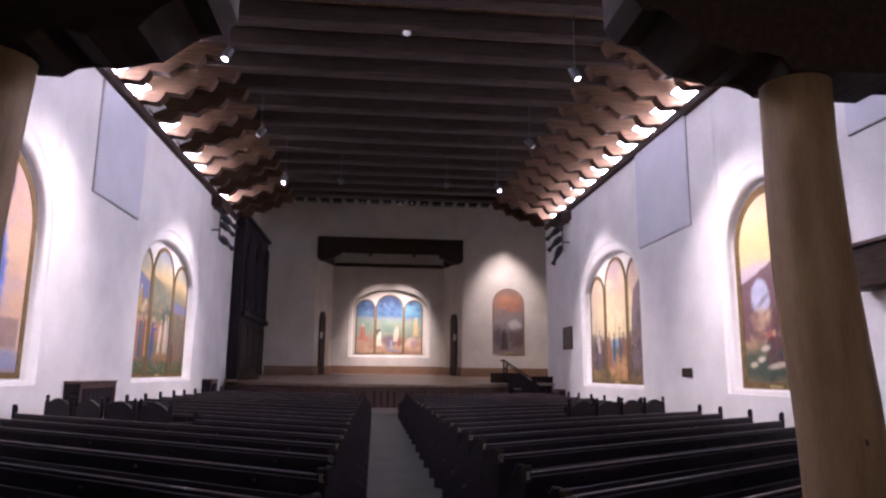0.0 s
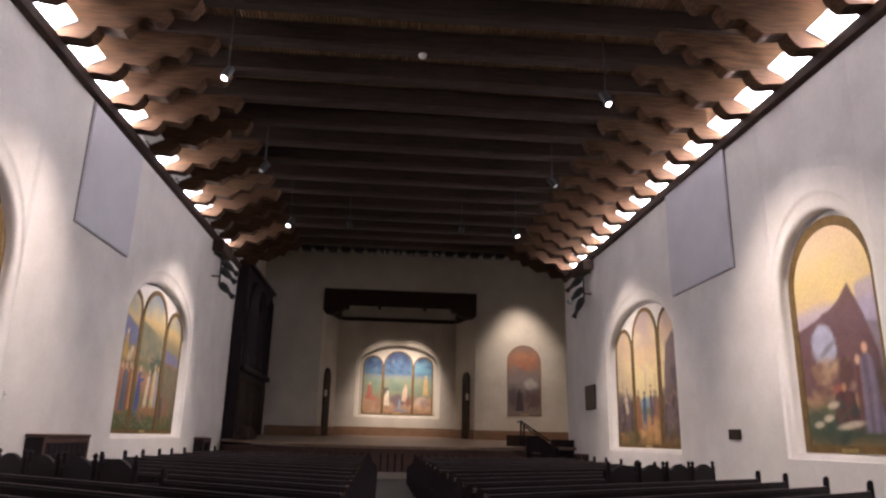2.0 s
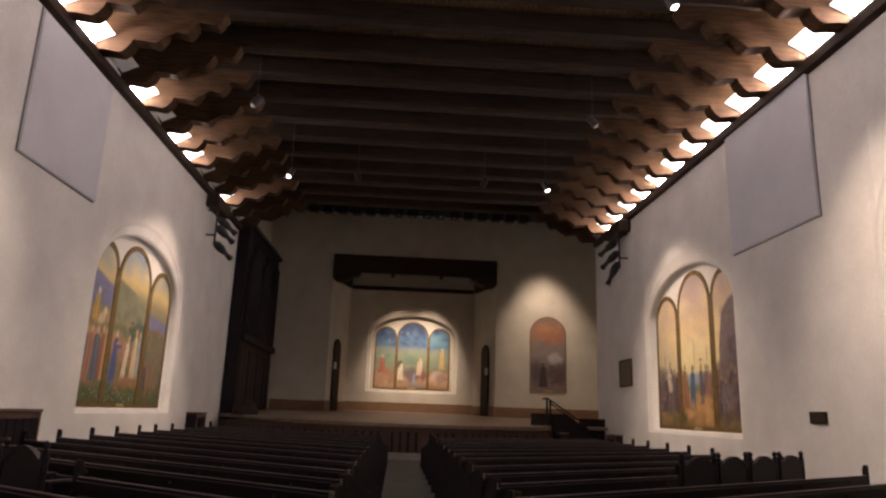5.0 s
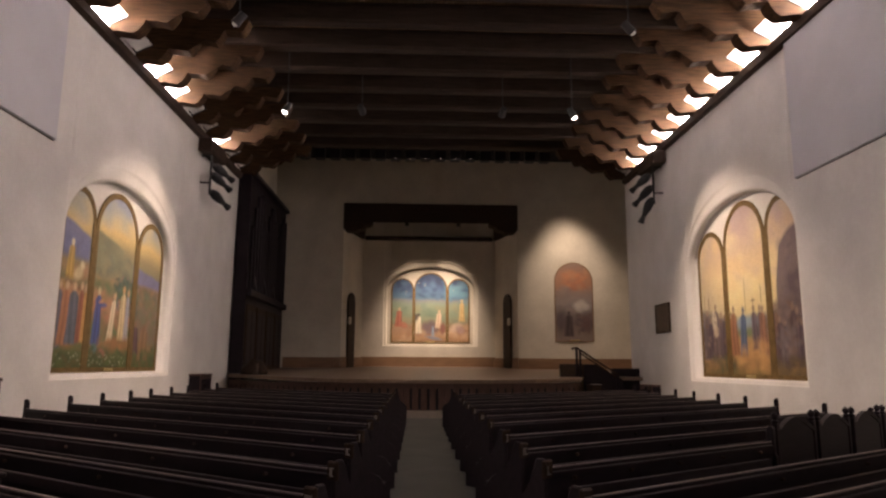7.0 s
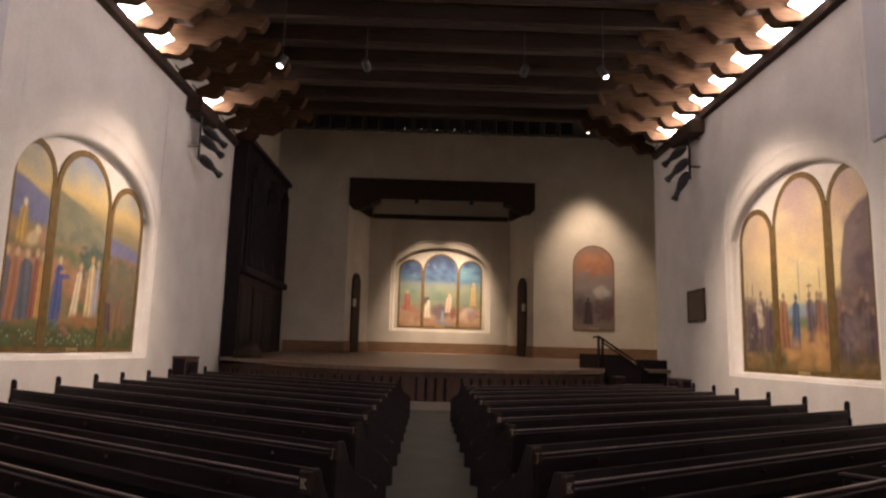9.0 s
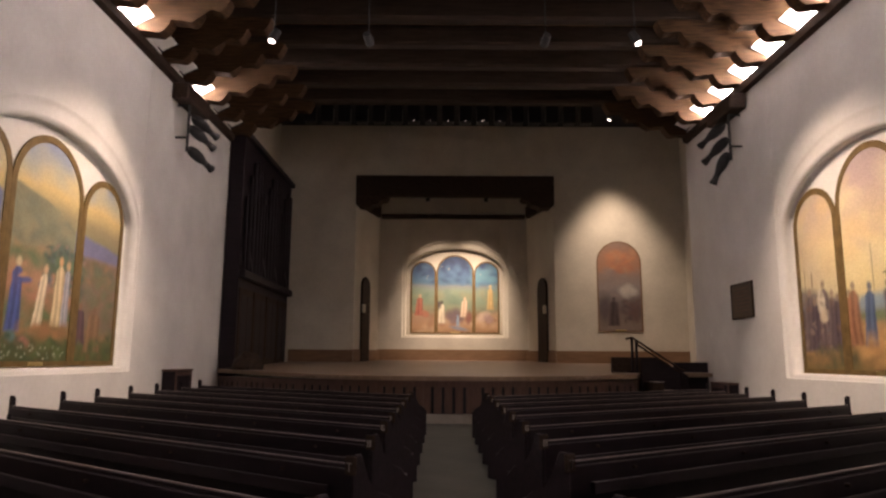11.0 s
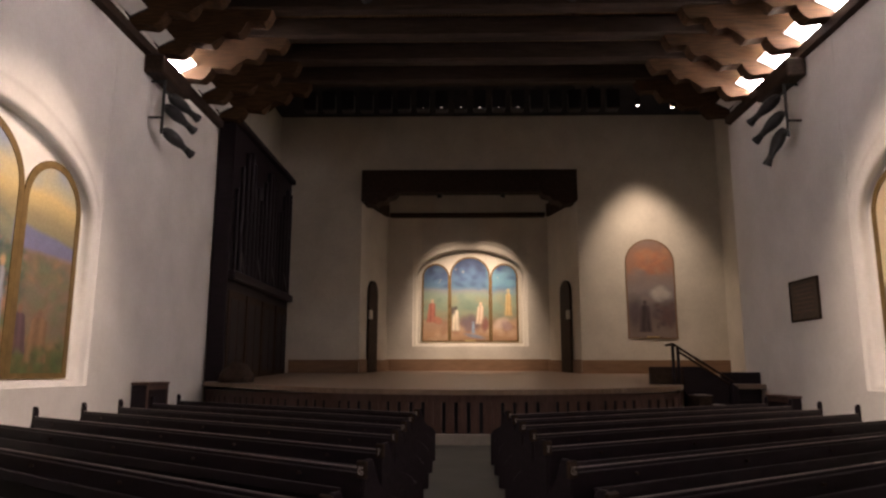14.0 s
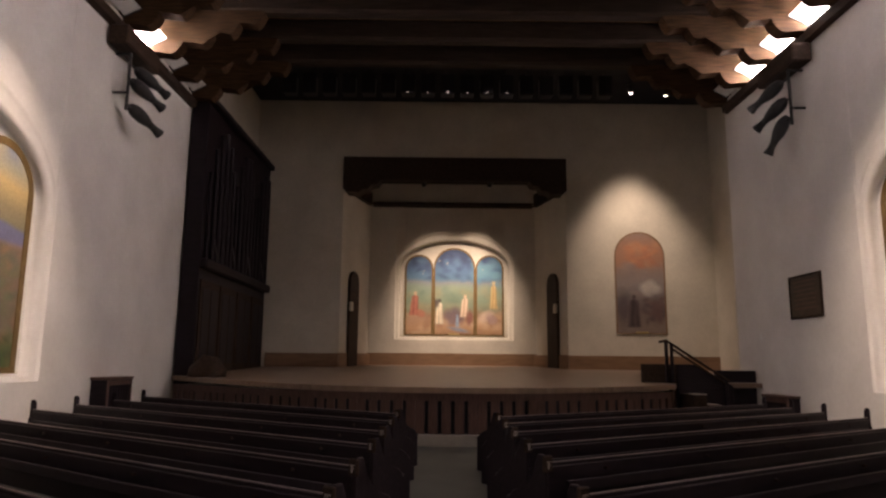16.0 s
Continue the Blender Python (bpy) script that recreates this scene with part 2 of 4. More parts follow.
wall_with_niches("wall_left", lambda u, d, z: (XL - d, u, z), YB, YE, 0, 9.3, 0.6,
                 [(9.85, 12.5, 1.22, 3.75, 1.35, 0.22), (17.55, 22.55, 1.2, 3.75, 1.22, 0.22)], PLASTER, "white hand-trowelled plaster wall with arched mural niches")
wall_with_niches("wall_right", lambda u, d, z: (XR + d, u, z), YB, YE + 0.15, 0, 9.3, 0.9,
                 [(10.93, 13.37, 1.15, 3.88, 1.24, 0.24), (18.1, 23.07, 1.13, 3.9, 1.24, 0.24)], PLASTER, "white hand-trowelled plaster wall with arched mural niches")
tagged(part("wall_rear", box(XL - 0.6, XR + 0.9, YB - 0.4, YB - 0.002, 0, 9.3), PLASTER), "white plaster rear wall behind the pews", "wall", kind="structure")
XSR = 8.9
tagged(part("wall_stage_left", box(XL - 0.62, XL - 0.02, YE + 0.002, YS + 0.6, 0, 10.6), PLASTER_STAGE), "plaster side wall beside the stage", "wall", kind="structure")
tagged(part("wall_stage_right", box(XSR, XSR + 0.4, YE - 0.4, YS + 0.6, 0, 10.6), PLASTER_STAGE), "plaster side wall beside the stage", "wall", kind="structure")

# back wall of the stage with the splayed recess
bm = bmesh.new()
RL, RR, BL, BR, YR, ZR = -3.1, 4.14, -2.4, 3.4, 36.66, 7.45
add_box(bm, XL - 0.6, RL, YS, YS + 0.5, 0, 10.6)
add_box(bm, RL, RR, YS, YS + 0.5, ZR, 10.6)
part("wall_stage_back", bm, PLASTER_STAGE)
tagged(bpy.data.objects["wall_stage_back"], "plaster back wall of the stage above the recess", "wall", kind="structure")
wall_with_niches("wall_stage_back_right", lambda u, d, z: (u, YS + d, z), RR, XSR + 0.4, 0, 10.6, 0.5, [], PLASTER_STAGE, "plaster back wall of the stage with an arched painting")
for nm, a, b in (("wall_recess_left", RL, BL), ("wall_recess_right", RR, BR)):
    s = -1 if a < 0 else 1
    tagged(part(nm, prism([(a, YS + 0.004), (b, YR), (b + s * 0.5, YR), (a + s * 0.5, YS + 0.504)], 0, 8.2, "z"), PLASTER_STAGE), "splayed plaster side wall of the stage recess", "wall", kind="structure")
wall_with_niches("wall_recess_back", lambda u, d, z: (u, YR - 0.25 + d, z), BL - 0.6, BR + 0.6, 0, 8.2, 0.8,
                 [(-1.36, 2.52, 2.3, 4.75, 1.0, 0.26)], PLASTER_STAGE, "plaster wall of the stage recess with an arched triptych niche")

# ceiling of peeled sticks over the nave
bm = bmesh.new()
n = 190
for i in range(n):
    a, b = XL - 0.3 + (XR + 0.6 - XL) * i / n, XL - 0.3 + (XR + 0.6 - XL) * (i + 0.88) / n
    c, h = (a + b) / 2, 0.028 + 0.012 * random.random()
    pts = [(a, ZC + 0.03), (a + (c - a) * 0.3, ZC - h * 0.7), (c, ZC - h), (b - (b - c) * 0.3, ZC - h * 0.7), (b, ZC + 0.03)]
    A = [bm.verts.new((x, YB, z)) for x, z in pts]
    B = [bm.verts.new((x, YE + 0.3, z)) for x, z in pts]
    for j in range(4):
        bm.faces.new((A[j], A[j + 1], B[j + 1], B[j]))
add_box(bm, XL - 0.6, XR + 0.9, YB - 0.3, YE + 0.3, ZC + 0.03, ZC + 0.3)
tagged(part("ceiling", bm, WOOD_LATH, smooth=True), "ceiling of close-laid peeled sticks over dark beams", "ceiling", kind="structure")
tagged(part("ceiling_stage", box(XL - 0.62, XSR + 0.4, YE + 0.302, YS + 0.6, 10.0, 10.3), VOID), "black ceiling high above the stage", "ceiling", kind="structure")
tagged(part("ceiling_recess", box(BL - 1.2, BR + 1.2, YS + 0.5, YR + 0.6, 8.2, 8.4), WOOD_BEAM), "dark wooden ceiling of the stage recess", "ceiling", kind="structure")
tagged(part("trim_stage_opening", box(XL - 0.6, XSR, YE + 0.305, YE + 0.55, ZC - 0.1, 10.6), VOID), "black fascia where the nave ceiling ends", "trim", kind="structure")


def corbel_outline(x0, s):
    """Carved stepped bracket under a beam's end, from the wall x0 inwards (s: +1 or -1)."""
    pts = [(x0, 8.52)]
    z, x = 7.624, 0.0
    pts.append((x0, z))
    for j, run in enumerate((0.72, 0.58, 0.54, 0.50)):
        for i in range(1, 9):
            a = i / 8
            pts.append((x0 + s * (x + run * a), z + 0.11 * a - 0.03 * math.sin(3 * math.pi * a) - 0.15 * math.sin(math.pi * a ** 1.6)))
        pts.append((x0 + s * (x + run + 0.035), z + 0.215))
        pts.append((x0 + s * (x + run - 0.03), z + 0.205))
        x += run
        z += 0.222
    pts.append((x0 + s * (x - 0.05), 8.52))
    return pts


first = None
for k, y in enumerate(BEAM_Y):
    if first is None:
        first = base("ceiling_beam", (0, 0, 0), "dark round-edged timber ceiling beam on carved stepped corbels", "beam", "ceiling beams", "")
        part("beam", box(XL + 0.001, XR - 0.001, -0.17, 0.17, 8.5, ZC - 0.02, 0.06), WOOD_BEAM, first)
        part("corbel", prism(corbel_outline(XL + 0.002, 1), -0.15, 0.15, "y", 0.015), WOOD_CORBEL, first, "carved wavy corbel of brown wood")
        part("corbel", prism(corbel_outline(XR - 0.002, -1), -0.15, 0.15, "y", 0.015), WOOD_CORBEL, first, "carved wavy corbel of brown wood")
        first.matrix_basis = pose(0, y, 0)
    else:
        copy_thing(first, pose(0, y, 0))

for s, x in ((1, XL), (-1, XR)):
    tagged(part("trim_cornice", prism([(x + s * 0.001, 7.40), (x + s * 0.12, 7.44), (x + s * 0.14, 7.60), (x + s * 0.001, 7.62)], YB, YE, "y"), WOOD_DARK), "dark wooden cornice beam under the corbels", "cornice", kind="structure")

# cove lamps between the corbels
LIT_L = {12.905, 14.095, 15.285, 17.665, 20.045, 21.235, 24.805}


def cove_lamp(x, s, y, lit):
    t = base("cove_lamp", (x, y, 7.672), ("lit white flood lamp between two ceiling corbels" if lit else "unlit grey flood lamp between two ceiling corbels"), "lamp", "cove lamps")
    bm = prism([(s * 0.02, -0.05), (s * 0.115, -0.05), (s * 0.115, -0.01), (s * 0.02, -0.01)], -0.40, 0.40, "y", 0.006)
    part("housing", bm, WHITE, t)
    part("tube", tube((s * 0.07, -0.38, 0.017), (s * 0.07, 0.38, 0.017), 0.026, None, 10), COVE if lit else WHITE, t)
    sheet = [(s * 0.12, 0.05), (s * 0.25, 0.115), (s * 0.42, 0.20), (s * 0.415, 0.22), (s * 0.245, 0.135), (s * 0.11, 0.07)]
    part("diffuser", prism(sheet, -0.42, 0.42, "y"), DIFFUSER if lit else WHITE, t, "glowing white diffuser" if lit else "dull white diffuser")
    for y_ in (-0.43, 0.422):
        part("end_clip", prism([(s * 0.03, -0.03), (s * 0.44, 0.185), (s * 0.44, 0.235), (s * 0.03, 0.03)], y_, y_ + 0.008, "y"), BLACK, t, "thin black end clip")
    return t


for k in range(-11, 14):
    y = 11.715 + BAY * k
    if y > YE - 0.6:
        continue
    cove_lamp(XR, -1, y, y < 26.5)
    cove_lamp(XL, 1, y, y < 12 or any(abs(y - q) < 0.3 for q in LIT_L))

# ---------------------------------------------------------------- murals
def pigment(r, g, b):
    """A swatch (0 to 255) as it looks under the warm lamps, as the bare colour of the paint."""
    lin = [(v / 255 / 12.92) if v < 10 else ((v / 255 + 0.055) / 1.055) ** 2.4 for v in (r, g, b)]
    col = np.minimum(0.85, np.array(lin) * (1.08, 1.19, 1.34))
    return col * 0.84 + col.mean() * 0.16


class Picture:
    """A painting laid on a fine grid, u across and z up, with soft-edged strokes of pigment."""

    def __init__(self, lo, hi, z0, z1, seed, step=0.02):
        self.lo, self.z0, self.step = lo, z0, step
        self.u, self.z = np.meshgrid(np.arange(lo, hi + step, step), np.arange(z0, z1 + step, step))
        self.rgb = np.zeros((*self.u.shape, 3))
        self.rs = np.random.RandomState(seed)

    def field(self, size, octaves=3):
        """Smooth uneven values from -1 to 1."""
        out, amp = np.zeros(self.u.shape), 1.0
        for o in range(octaves):
            s = size / 2 ** o
            ny, nx = int(self.u.shape[0] * self.step / s) + 3, int(self.u.shape[1] * self.step / s) + 3
            g = self.rs.uniform(-1, 1, (ny, nx))
            a, b = (self.u - self.lo) / s, (self.z - self.z0) / s
            i, j = a.astype(int), b.astype(int)
            fa, fb = a - i, b - j
            fa, fb = fa * fa * (3 - 2 * fa), fb * fb * (3 - 2 * fb)
            out += amp * ((g[j, i] * (1 - fa) + g[j, i + 1] * fa) * (1 - fb) + (g[j + 1, i] * (1 - fa) + g[j + 1, i + 1] * fa) * fb)
            amp *= 0.5
        return out / 1.75

    def lay(self, mask, colour, vary=0.22, strength=0.95):
        tone = (1 + vary * self.field(0.16))[..., None]
        m = (np.clip(mask, 0, 1) * strength)[..., None]
        self.rgb = self.rgb * (1 - m) + np.array(colour) * tone * m

    def wash(self, stops, wave=0.06):
        h = self.z + wave * self.field(0.9)
        zs = [s[0] for s in stops]
        cols = np.array([pigment(*s[1]) for s in stops])
        for c in range(3):
            self.rgb[..., c] = np.interp(h, zs, cols[:, c])

    def land(self, colour, lo, hi, foot, tops, soft=0.06, strength=0.9):
        top = np.interp(self.u, np.linspace(lo, hi, len(tops)), tops) + 0.03 * self.field(0.3)
        m = np.clip((top - self.z) / soft + 0.5, 0, 1) * np.clip((self.z - foot) / 0.12, 0, 1)
        m *= np.clip((self.u - lo) / 0.05, 0, 1) * np.clip((hi - self.u) / 0.05, 0, 1)
        self.lay(m, pigment(*colour), 0.18, strength)

    def dab(self, colour, u, z, ru, rz, turn=0.0, soft=0.5, strength=0.85):
        a, b = self.u - u, self.z - z
        c, s = math.cos(turn), math.sin(turn)
        d = np.hypot((a * c + b * s) / ru, (b * c - a * s) / rz) + 0.14 * self.field(0.1, 2)
        self.lay(np.clip((1 - d) / soft + 0.3, 0, 1), pigment(*colour), 0.2, strength)

    def robe(self, colour, u, z, w, h, lean=0.0, top=(196, 160, 118), soft=0.03):
        """A plain draped shape, narrow above, with a pale blur on top."""
        f = (self.z - z) / h
        half = 1.12 * w * np.interp(f, (0, 0.3, 0.6, 0.76, 0.84), (0.52, 0.42, 0.36, 0.34, 0.12))
        off = np.abs(self.u - u - lean * (self.z - z)) - half + 0.012 * self.field(0.08, 2)
        m = np.clip(0.5 - off / soft, 0, 1) * np.clip((self.z - z) / 0.06, 0, 1) * np.clip((z + h * 0.85 - self.z) / 0.03, 0, 1)
        fold = 1 + 0.22 * np.sin((self.u - u - lean * (self.z - z)) / w * 13 + 2 * self.field(0.5, 1))
        mm = m[..., None] * 0.92
        self.rgb = self.rgb * (1 - mm) + pigment(*colour) * (fold * (1 + 0.15 * self.field(0.1)))[..., None] * mm
        self.dab(top, u + lean * h * 0.9, z + h * 0.9, 0.045 + 0.02 * h, 0.055 + 0.025 * h, 0, 0.6, 0.9)

    def strokes(self, colours, lo, hi, z0, z1, n, size, strength=0.55):
        for _ in range(n):
            c = colours[self.rs.randint(len(colours))]
            u, z = self.rs.uniform(lo, hi), self.rs.uniform(z0, z1)
            ru, rz, turn = size * self.rs.uniform(0.5, 1.2), size * self.rs.uniform(0.25, 0.8), self.rs.uniform(-0.7, 0.7)
            j0, j1 = max(0, int((z - 2 * size - self.z0) / self.step)), int((z + 2 * size - self.z0) / self.step) + 1
            i0, i1 = max(0, int((u - 2 * size - self.lo) / self.step)), int((u + 2 * size - self.lo) / self.step) + 1
            a, b = self.u[j0:j1, i0:i1] - u, self.z[j0:j1, i0:i1] - z
            d = np.hypot((a * math.cos(turn) + b * math.sin(turn)) / ru, (b * math.cos(turn) - a * math.sin(turn)) / rz)
            m = (np.clip(1.3 - d, 0, 1) * strength)[..., None]
            self.rgb[j0:j1, i0:i1] = self.rgb[j0:j1, i0:i1] * (1 - m) + pigment(*c) * m

    def crowd(self, colours, lo, hi, z, h, n):
        for i in range(n):
            hh = h * self.rs.uniform(0.75, 1.15)
            self.robe(colours[self.rs.randint(len(colours))], lo + (hi - lo) * (i + 0.5) / n + self.rs.uniform(-0.07, 0.07), z + self.rs.uniform(-0.08, 0.12), 0.3 * hh, hh, self.rs.uniform(-0.1, 0.1), (150, 118, 92), 0.08)

    def at(self, u, z):
        """The colour at places, with a slight drag of the brush."""
        i = np.clip((u - self.lo) / self.step, 0, self.u.shape[1] - 1.01)
        j = np.clip((z - self.z0) / self.step, 0, self.u.shape[0] - 1.01)
        a, b = i.astype(int), j.astype(int)
        fa, fb = (i - a)[..., None], (j - b)[..., None]
        c = self.rgb
        return (c[b, a] * (1 - fa) + c[b, a + 1] * fa) * (1 - fb) + (c[b + 1, a] * (1 - fa) + c[b + 1, a + 1] * fa) * fb


def paint_material():
    m = bpy.data.materials.new("painted plaster")
    m.use_nodes = True
    n, k = m.node_tree.nodes, m.node_tree.links
    att, co = n.new("ShaderNodeAttribute"), n.new("ShaderNodeTexCoord")
    att.attribute_name = "paint"
    grain, rng, mix = n.new("ShaderNodeTexNoise"), n.new("ShaderNodeMapRange"), n.new("ShaderNodeMix")
    grain.inputs["Scale"].default_value, grain.inputs["Detail"].default_value = 26, 6
    k.new(co.outputs["Object"], grain.inputs["Vector"])
    rng.inputs["From Min"].default_value, rng.inputs["From Max"].default_value = 0.3, 0.7
    rng.inputs["To Min"].default_value, rng.inputs["To Max"].default_value = 0.9, 1.06
    k.new(grain.outputs["Fac"], rng.inputs["Value"])
    mix.data_type, mix.blend_type = "RGBA", "MULTIPLY"
    mix.inputs["Factor"].default_value = 1.0
    k.new(att.outputs["Color"], mix.inputs["A"])
    k.new(rng.outputs["Result"], mix.inputs["B"])
    bump = n.new("ShaderNodeBump")
    bump.inputs["Strength"].default_value, bump.inputs["Distance"].default_value = 0.15, 0.004
    k.new(grain.outputs["Fac"], bump.inputs["Height"])
    b = n["Principled BSDF"]
    k.new(bump.outputs["Normal"], b.inputs["Normal"])
    k.new(mix.outputs["Result"], b.inputs["Base Color"])
    b.inputs["Roughness"].default_value = 0.6
    b.inputs["Specular IOR Level"].default_value = 0.3
    return m


PAINT = paint_material()


def painted_sheet(lo, hi, sill, spring, rise, picture, depth, parent, cell=0.024):
    """The painted face of one arched panel, its grid narrowing with the arch, on a thin board."""
    nu = max(8, round((hi - lo) / cell))
    zs = list(np.arange(sill, spring, cell)) + [spring + rise * math.sin(math.pi / 2 * q / 24) for q in range(25)]
    c, w = (lo + hi) / 2, (hi - lo) / 2
    halves = [w if z <= spring else w * math.sqrt(max(0.0004, 1 - ((z - spring) / rise) ** 2)) for z in zs]
    uu = np.array([[c + h * (2 * i / nu - 1) for i in range(nu + 1)] for h in halves])
    zz = np.array([[z] * (nu + 1) for z in zs])
    nz = len(zs)
    verts = [(u, -depth, z) for u, z in zip(uu.ravel(), zz.ravel())]
    faces = [(j * (nu + 1) + i, j * (nu + 1) + i + 1, (j + 1) * (nu + 1) + i + 1, (j + 1) * (nu + 1) + i) for j in range(nz - 1) for i in range(nu)]
    back = len(verts)
    rim = [j * (nu + 1) for j in range(nz)] + [(nz - 1) * (nu + 1) + i for i in range(1, nu + 1)] + [j * (nu + 1) + nu for j in range(nz - 2, -1, -1)] + [i for i in range(nu - 1, 0, -1)]
    verts += [(verts[i][0], 0.0, verts[i][2]) for i in rim]
    faces += [(rim[i], rim[(i + 1) % len(rim)], back + (i + 1) % len(rim), back + i) for i in range(len(rim))]
    me = bpy.data.meshes.new("canvas")
    me.from_pydata(verts, [], faces)
    col = me.color_attributes.new("paint", "FLOAT_COLOR", "POINT")
    rgb = picture.at(uu, zz).reshape(-1, 3)
    rgba = np.ones((len(verts), 4))
    rgba[:back, :3] = rgb
    rgba[back:, :3] = rgb[rim]
    col.data.foreach_set("color", np.clip(rgba, 0.004, 0.85).astype(np.float32).ravel())
    me.materials.append(PAINT)
    ob = new("canvas", me)
    ob.parent = parent
    return ob


def mural(name, place, turn, panels, picture, label, frame_w=0.12, band=None):
    """panels: (lo, hi, sill, spring, rise) across the picture."""
    t = base(name, place, label, "painting", turn=turn)
    for lo, hi, sill, spring, rise in panels:
        f = frame_w
        painted_sheet(lo + f * 0.9, hi - f * 0.9, sill + f * 0.6, spring, rise - f * 0.9, picture, 0.012, t)
        inner = arch(lo + f, hi - f, sill + f * 0.7, spring, rise - f, 24)
        outer = arch(lo + 0.001, hi - 0.001, sill, spring, rise, 24)
        bm = bmesh.new()
        A, B = [[bm.verts.new((a, d, b)) for a, b in o] for o, d in ((outer, -0.002), (outer, -0.022))]
        C, D = [[bm.verts.new((a, d, b)) for a, b in o] for o, d in ((inner, -0.022), (inner, -0.010))]
        m = len(A)
        for P_, Q_ in ((A, B), (B, C), (C, D)):
            for i in range(m):
                bm.faces.new((P_[i], P_[(i + 1) % m], Q_[(i + 1) % m], Q_[i]))
        part("frame", bm, band or GILT, t, "flat arched frame band of dull gold")
    c = (panels[len(panels) // 2][0] + panels[len(panels) // 2][1]) / 2
    part("caption_plate", box(c - 0.2, c + 0.2, -0.034, -0.0225, panels[0][2] + 0.008, panels[0][2] + 0.07, 0.003), BRASS, t, "small brass caption plate")
    return t


DARKS = ((92, 70, 62), (104, 82, 80), (84, 66, 72), (120, 84, 62), (112, 98, 96))
# left wall: robed shapes before blue hills (u runs with y)
p = Picture(-2.4, 2.4, 1.2, 4.9, 3)
p.wash([(1.2, (70, 74, 38)), (1.6, (86, 92, 50)), (1.75, (150, 104, 58)), (2.0, (120, 104, 62)), (2.2, (172, 112, 76)), (2.7, (176, 122, 84)), (2.85, (118, 112, 76)), (3.05, (158, 122, 78)), (3.3, (126, 118, 84)), (3.6, (150, 130, 88)), (3.95, (206, 170, 100)), (4.15, (176, 162, 124)), (4.45, (136, 142, 152)), (4.9, (112, 126, 156))], 0.12)
p.strokes([(214, 178, 106), (150, 150, 148), (190, 170, 120)], -2.4, 2.4, 4.0, 4.6, 50, 0.3, 0.35)
p.land((104, 106, 142), -2.4, -1.0, 3.2, [3.95, 3.9, 3.8, 3.72, 3.6])
p.land((122, 120, 92), -1.3, 0.95, 2.95, [3.98, 3.92, 3.86, 3.8, 3.68, 3.5, 3.36], 0.05)
p.strokes([(138, 134, 100), (108, 110, 92), (150, 132, 92)], -1.2, 0.8, 3.05, 3.75, 40, 0.22, 0.35)
p.land((106, 104, 138), 0.7, 2.4, 3.0, [3.5, 3.42, 3.34, 3.26])
p.land((122, 98, 78), 0.9, 2.4, 1.8, [3.08, 3.1, 3.04, 2.98], 0.1)
p.strokes([(150, 110, 72), (110, 96, 62), (128, 86, 66), (112, 108, 74)], 0.95, 2.3, 1.7, 3.0, 60, 0.16)
p.strokes([(188, 122, 86), (112, 112, 70), (170, 130, 84), (98, 106, 66)], -2.3, 0.9, 1.7, 3.1, 90, 0.2, 0.4)
p.strokes([(96, 116, 72), (84, 104, 70), (120, 124, 84)], -2.3, 0.95, 1.75, 2.15, 45, 0.2, 0.5)
p.strokes([(104, 112, 76), (118, 104, 84), (92, 100, 78)], 0.95, 2.3, 1.7, 2.9, 45, 0.18, 0.5)
for u, z, r in ((0.05, 2.85, 0.24), (0.35, 3.0, 0.3), (0.62, 2.9, 0.28), (0.85, 2.72, 0.24), (0.95, 2.45, 0.2)):
    p.dab((62, 80, 76), u, z, r, r * 0.75, 0.3, 0.8, 0.6)
p.strokes([(54, 72, 70), (84, 104, 92), (150, 112, 96), (72, 96, 74), (96, 104, 120)], -0.15, 1.05, 2.4, 3.15, 90, 0.09, 0.65)
p.dab((84, 108, 66), 0.28, 2.55, 0.08, 0.3)
p.strokes([(44, 62, 64), (60, 84, 76), (78, 98, 84)], -0.1, 1.0, 2.5, 3.1, 60, 0.1, 0.7)
p.strokes([(92, 112, 70), (106, 116, 78)], -1.1, 0.9, 2.75, 2.95, 16, 0.22, 0.55)
p.robe((186, 142, 52), -1.95, 2.85, 0.26, 0.75, 0.05, (216, 190, 140))
p.dab((196, 172, 124), -1.62, 3.0, 0.2, 0.13, 0.6)
p.dab((202, 180, 134), -1.5, 3.16, 0.1, 0.08, -0.4)
p.strokes([(112, 74, 48), (170, 132, 66)], -2.2, -1.3, 2.4, 2.9, 30, 0.1)
for c, u, z, w, h, lean in (((92, 92, 104), -2.24, 1.6, 0.3, 1.25, 0.02), ((168, 104, 66), -2.0, 1.66, 0.36, 1.2, 0.03), ((84, 92, 104), -1.7, 1.68, 0.42, 1.18, 0), ((146, 76, 56), -1.44, 1.7, 0.22, 1.2, 0), ((196, 140, 66), -1.28, 1.72, 0.2, 1.15, 0)):
    p.robe(c, u, z, w, h, lean)
p.robe((58, 76, 136), -0.78, 1.7, 0.32, 1.18, 0.03, (206, 178, 130))
p.dab((62, 82, 142), -0.55, 2.5, 0.17, 0.05, 0.1)
p.dab((188, 128, 80), -0.62, 2.58, 0.13, 0.035, 0.3)
p.robe((214, 190, 150), -0.2, 1.78, 0.24, 1.05, 0.16, (206, 160, 112))
p.robe((206, 176, 124), 0.34, 1.82, 0.3, 1.2, 0.02, (212, 150, 90))
p.robe((158, 152, 156), 0.56, 1.82, 0.2, 1.15, 0.02, (200, 150, 100))
p.robe((92, 62, 72), 1.1, 1.55, 0.34, 0.75, -0.05, (140, 96, 70))
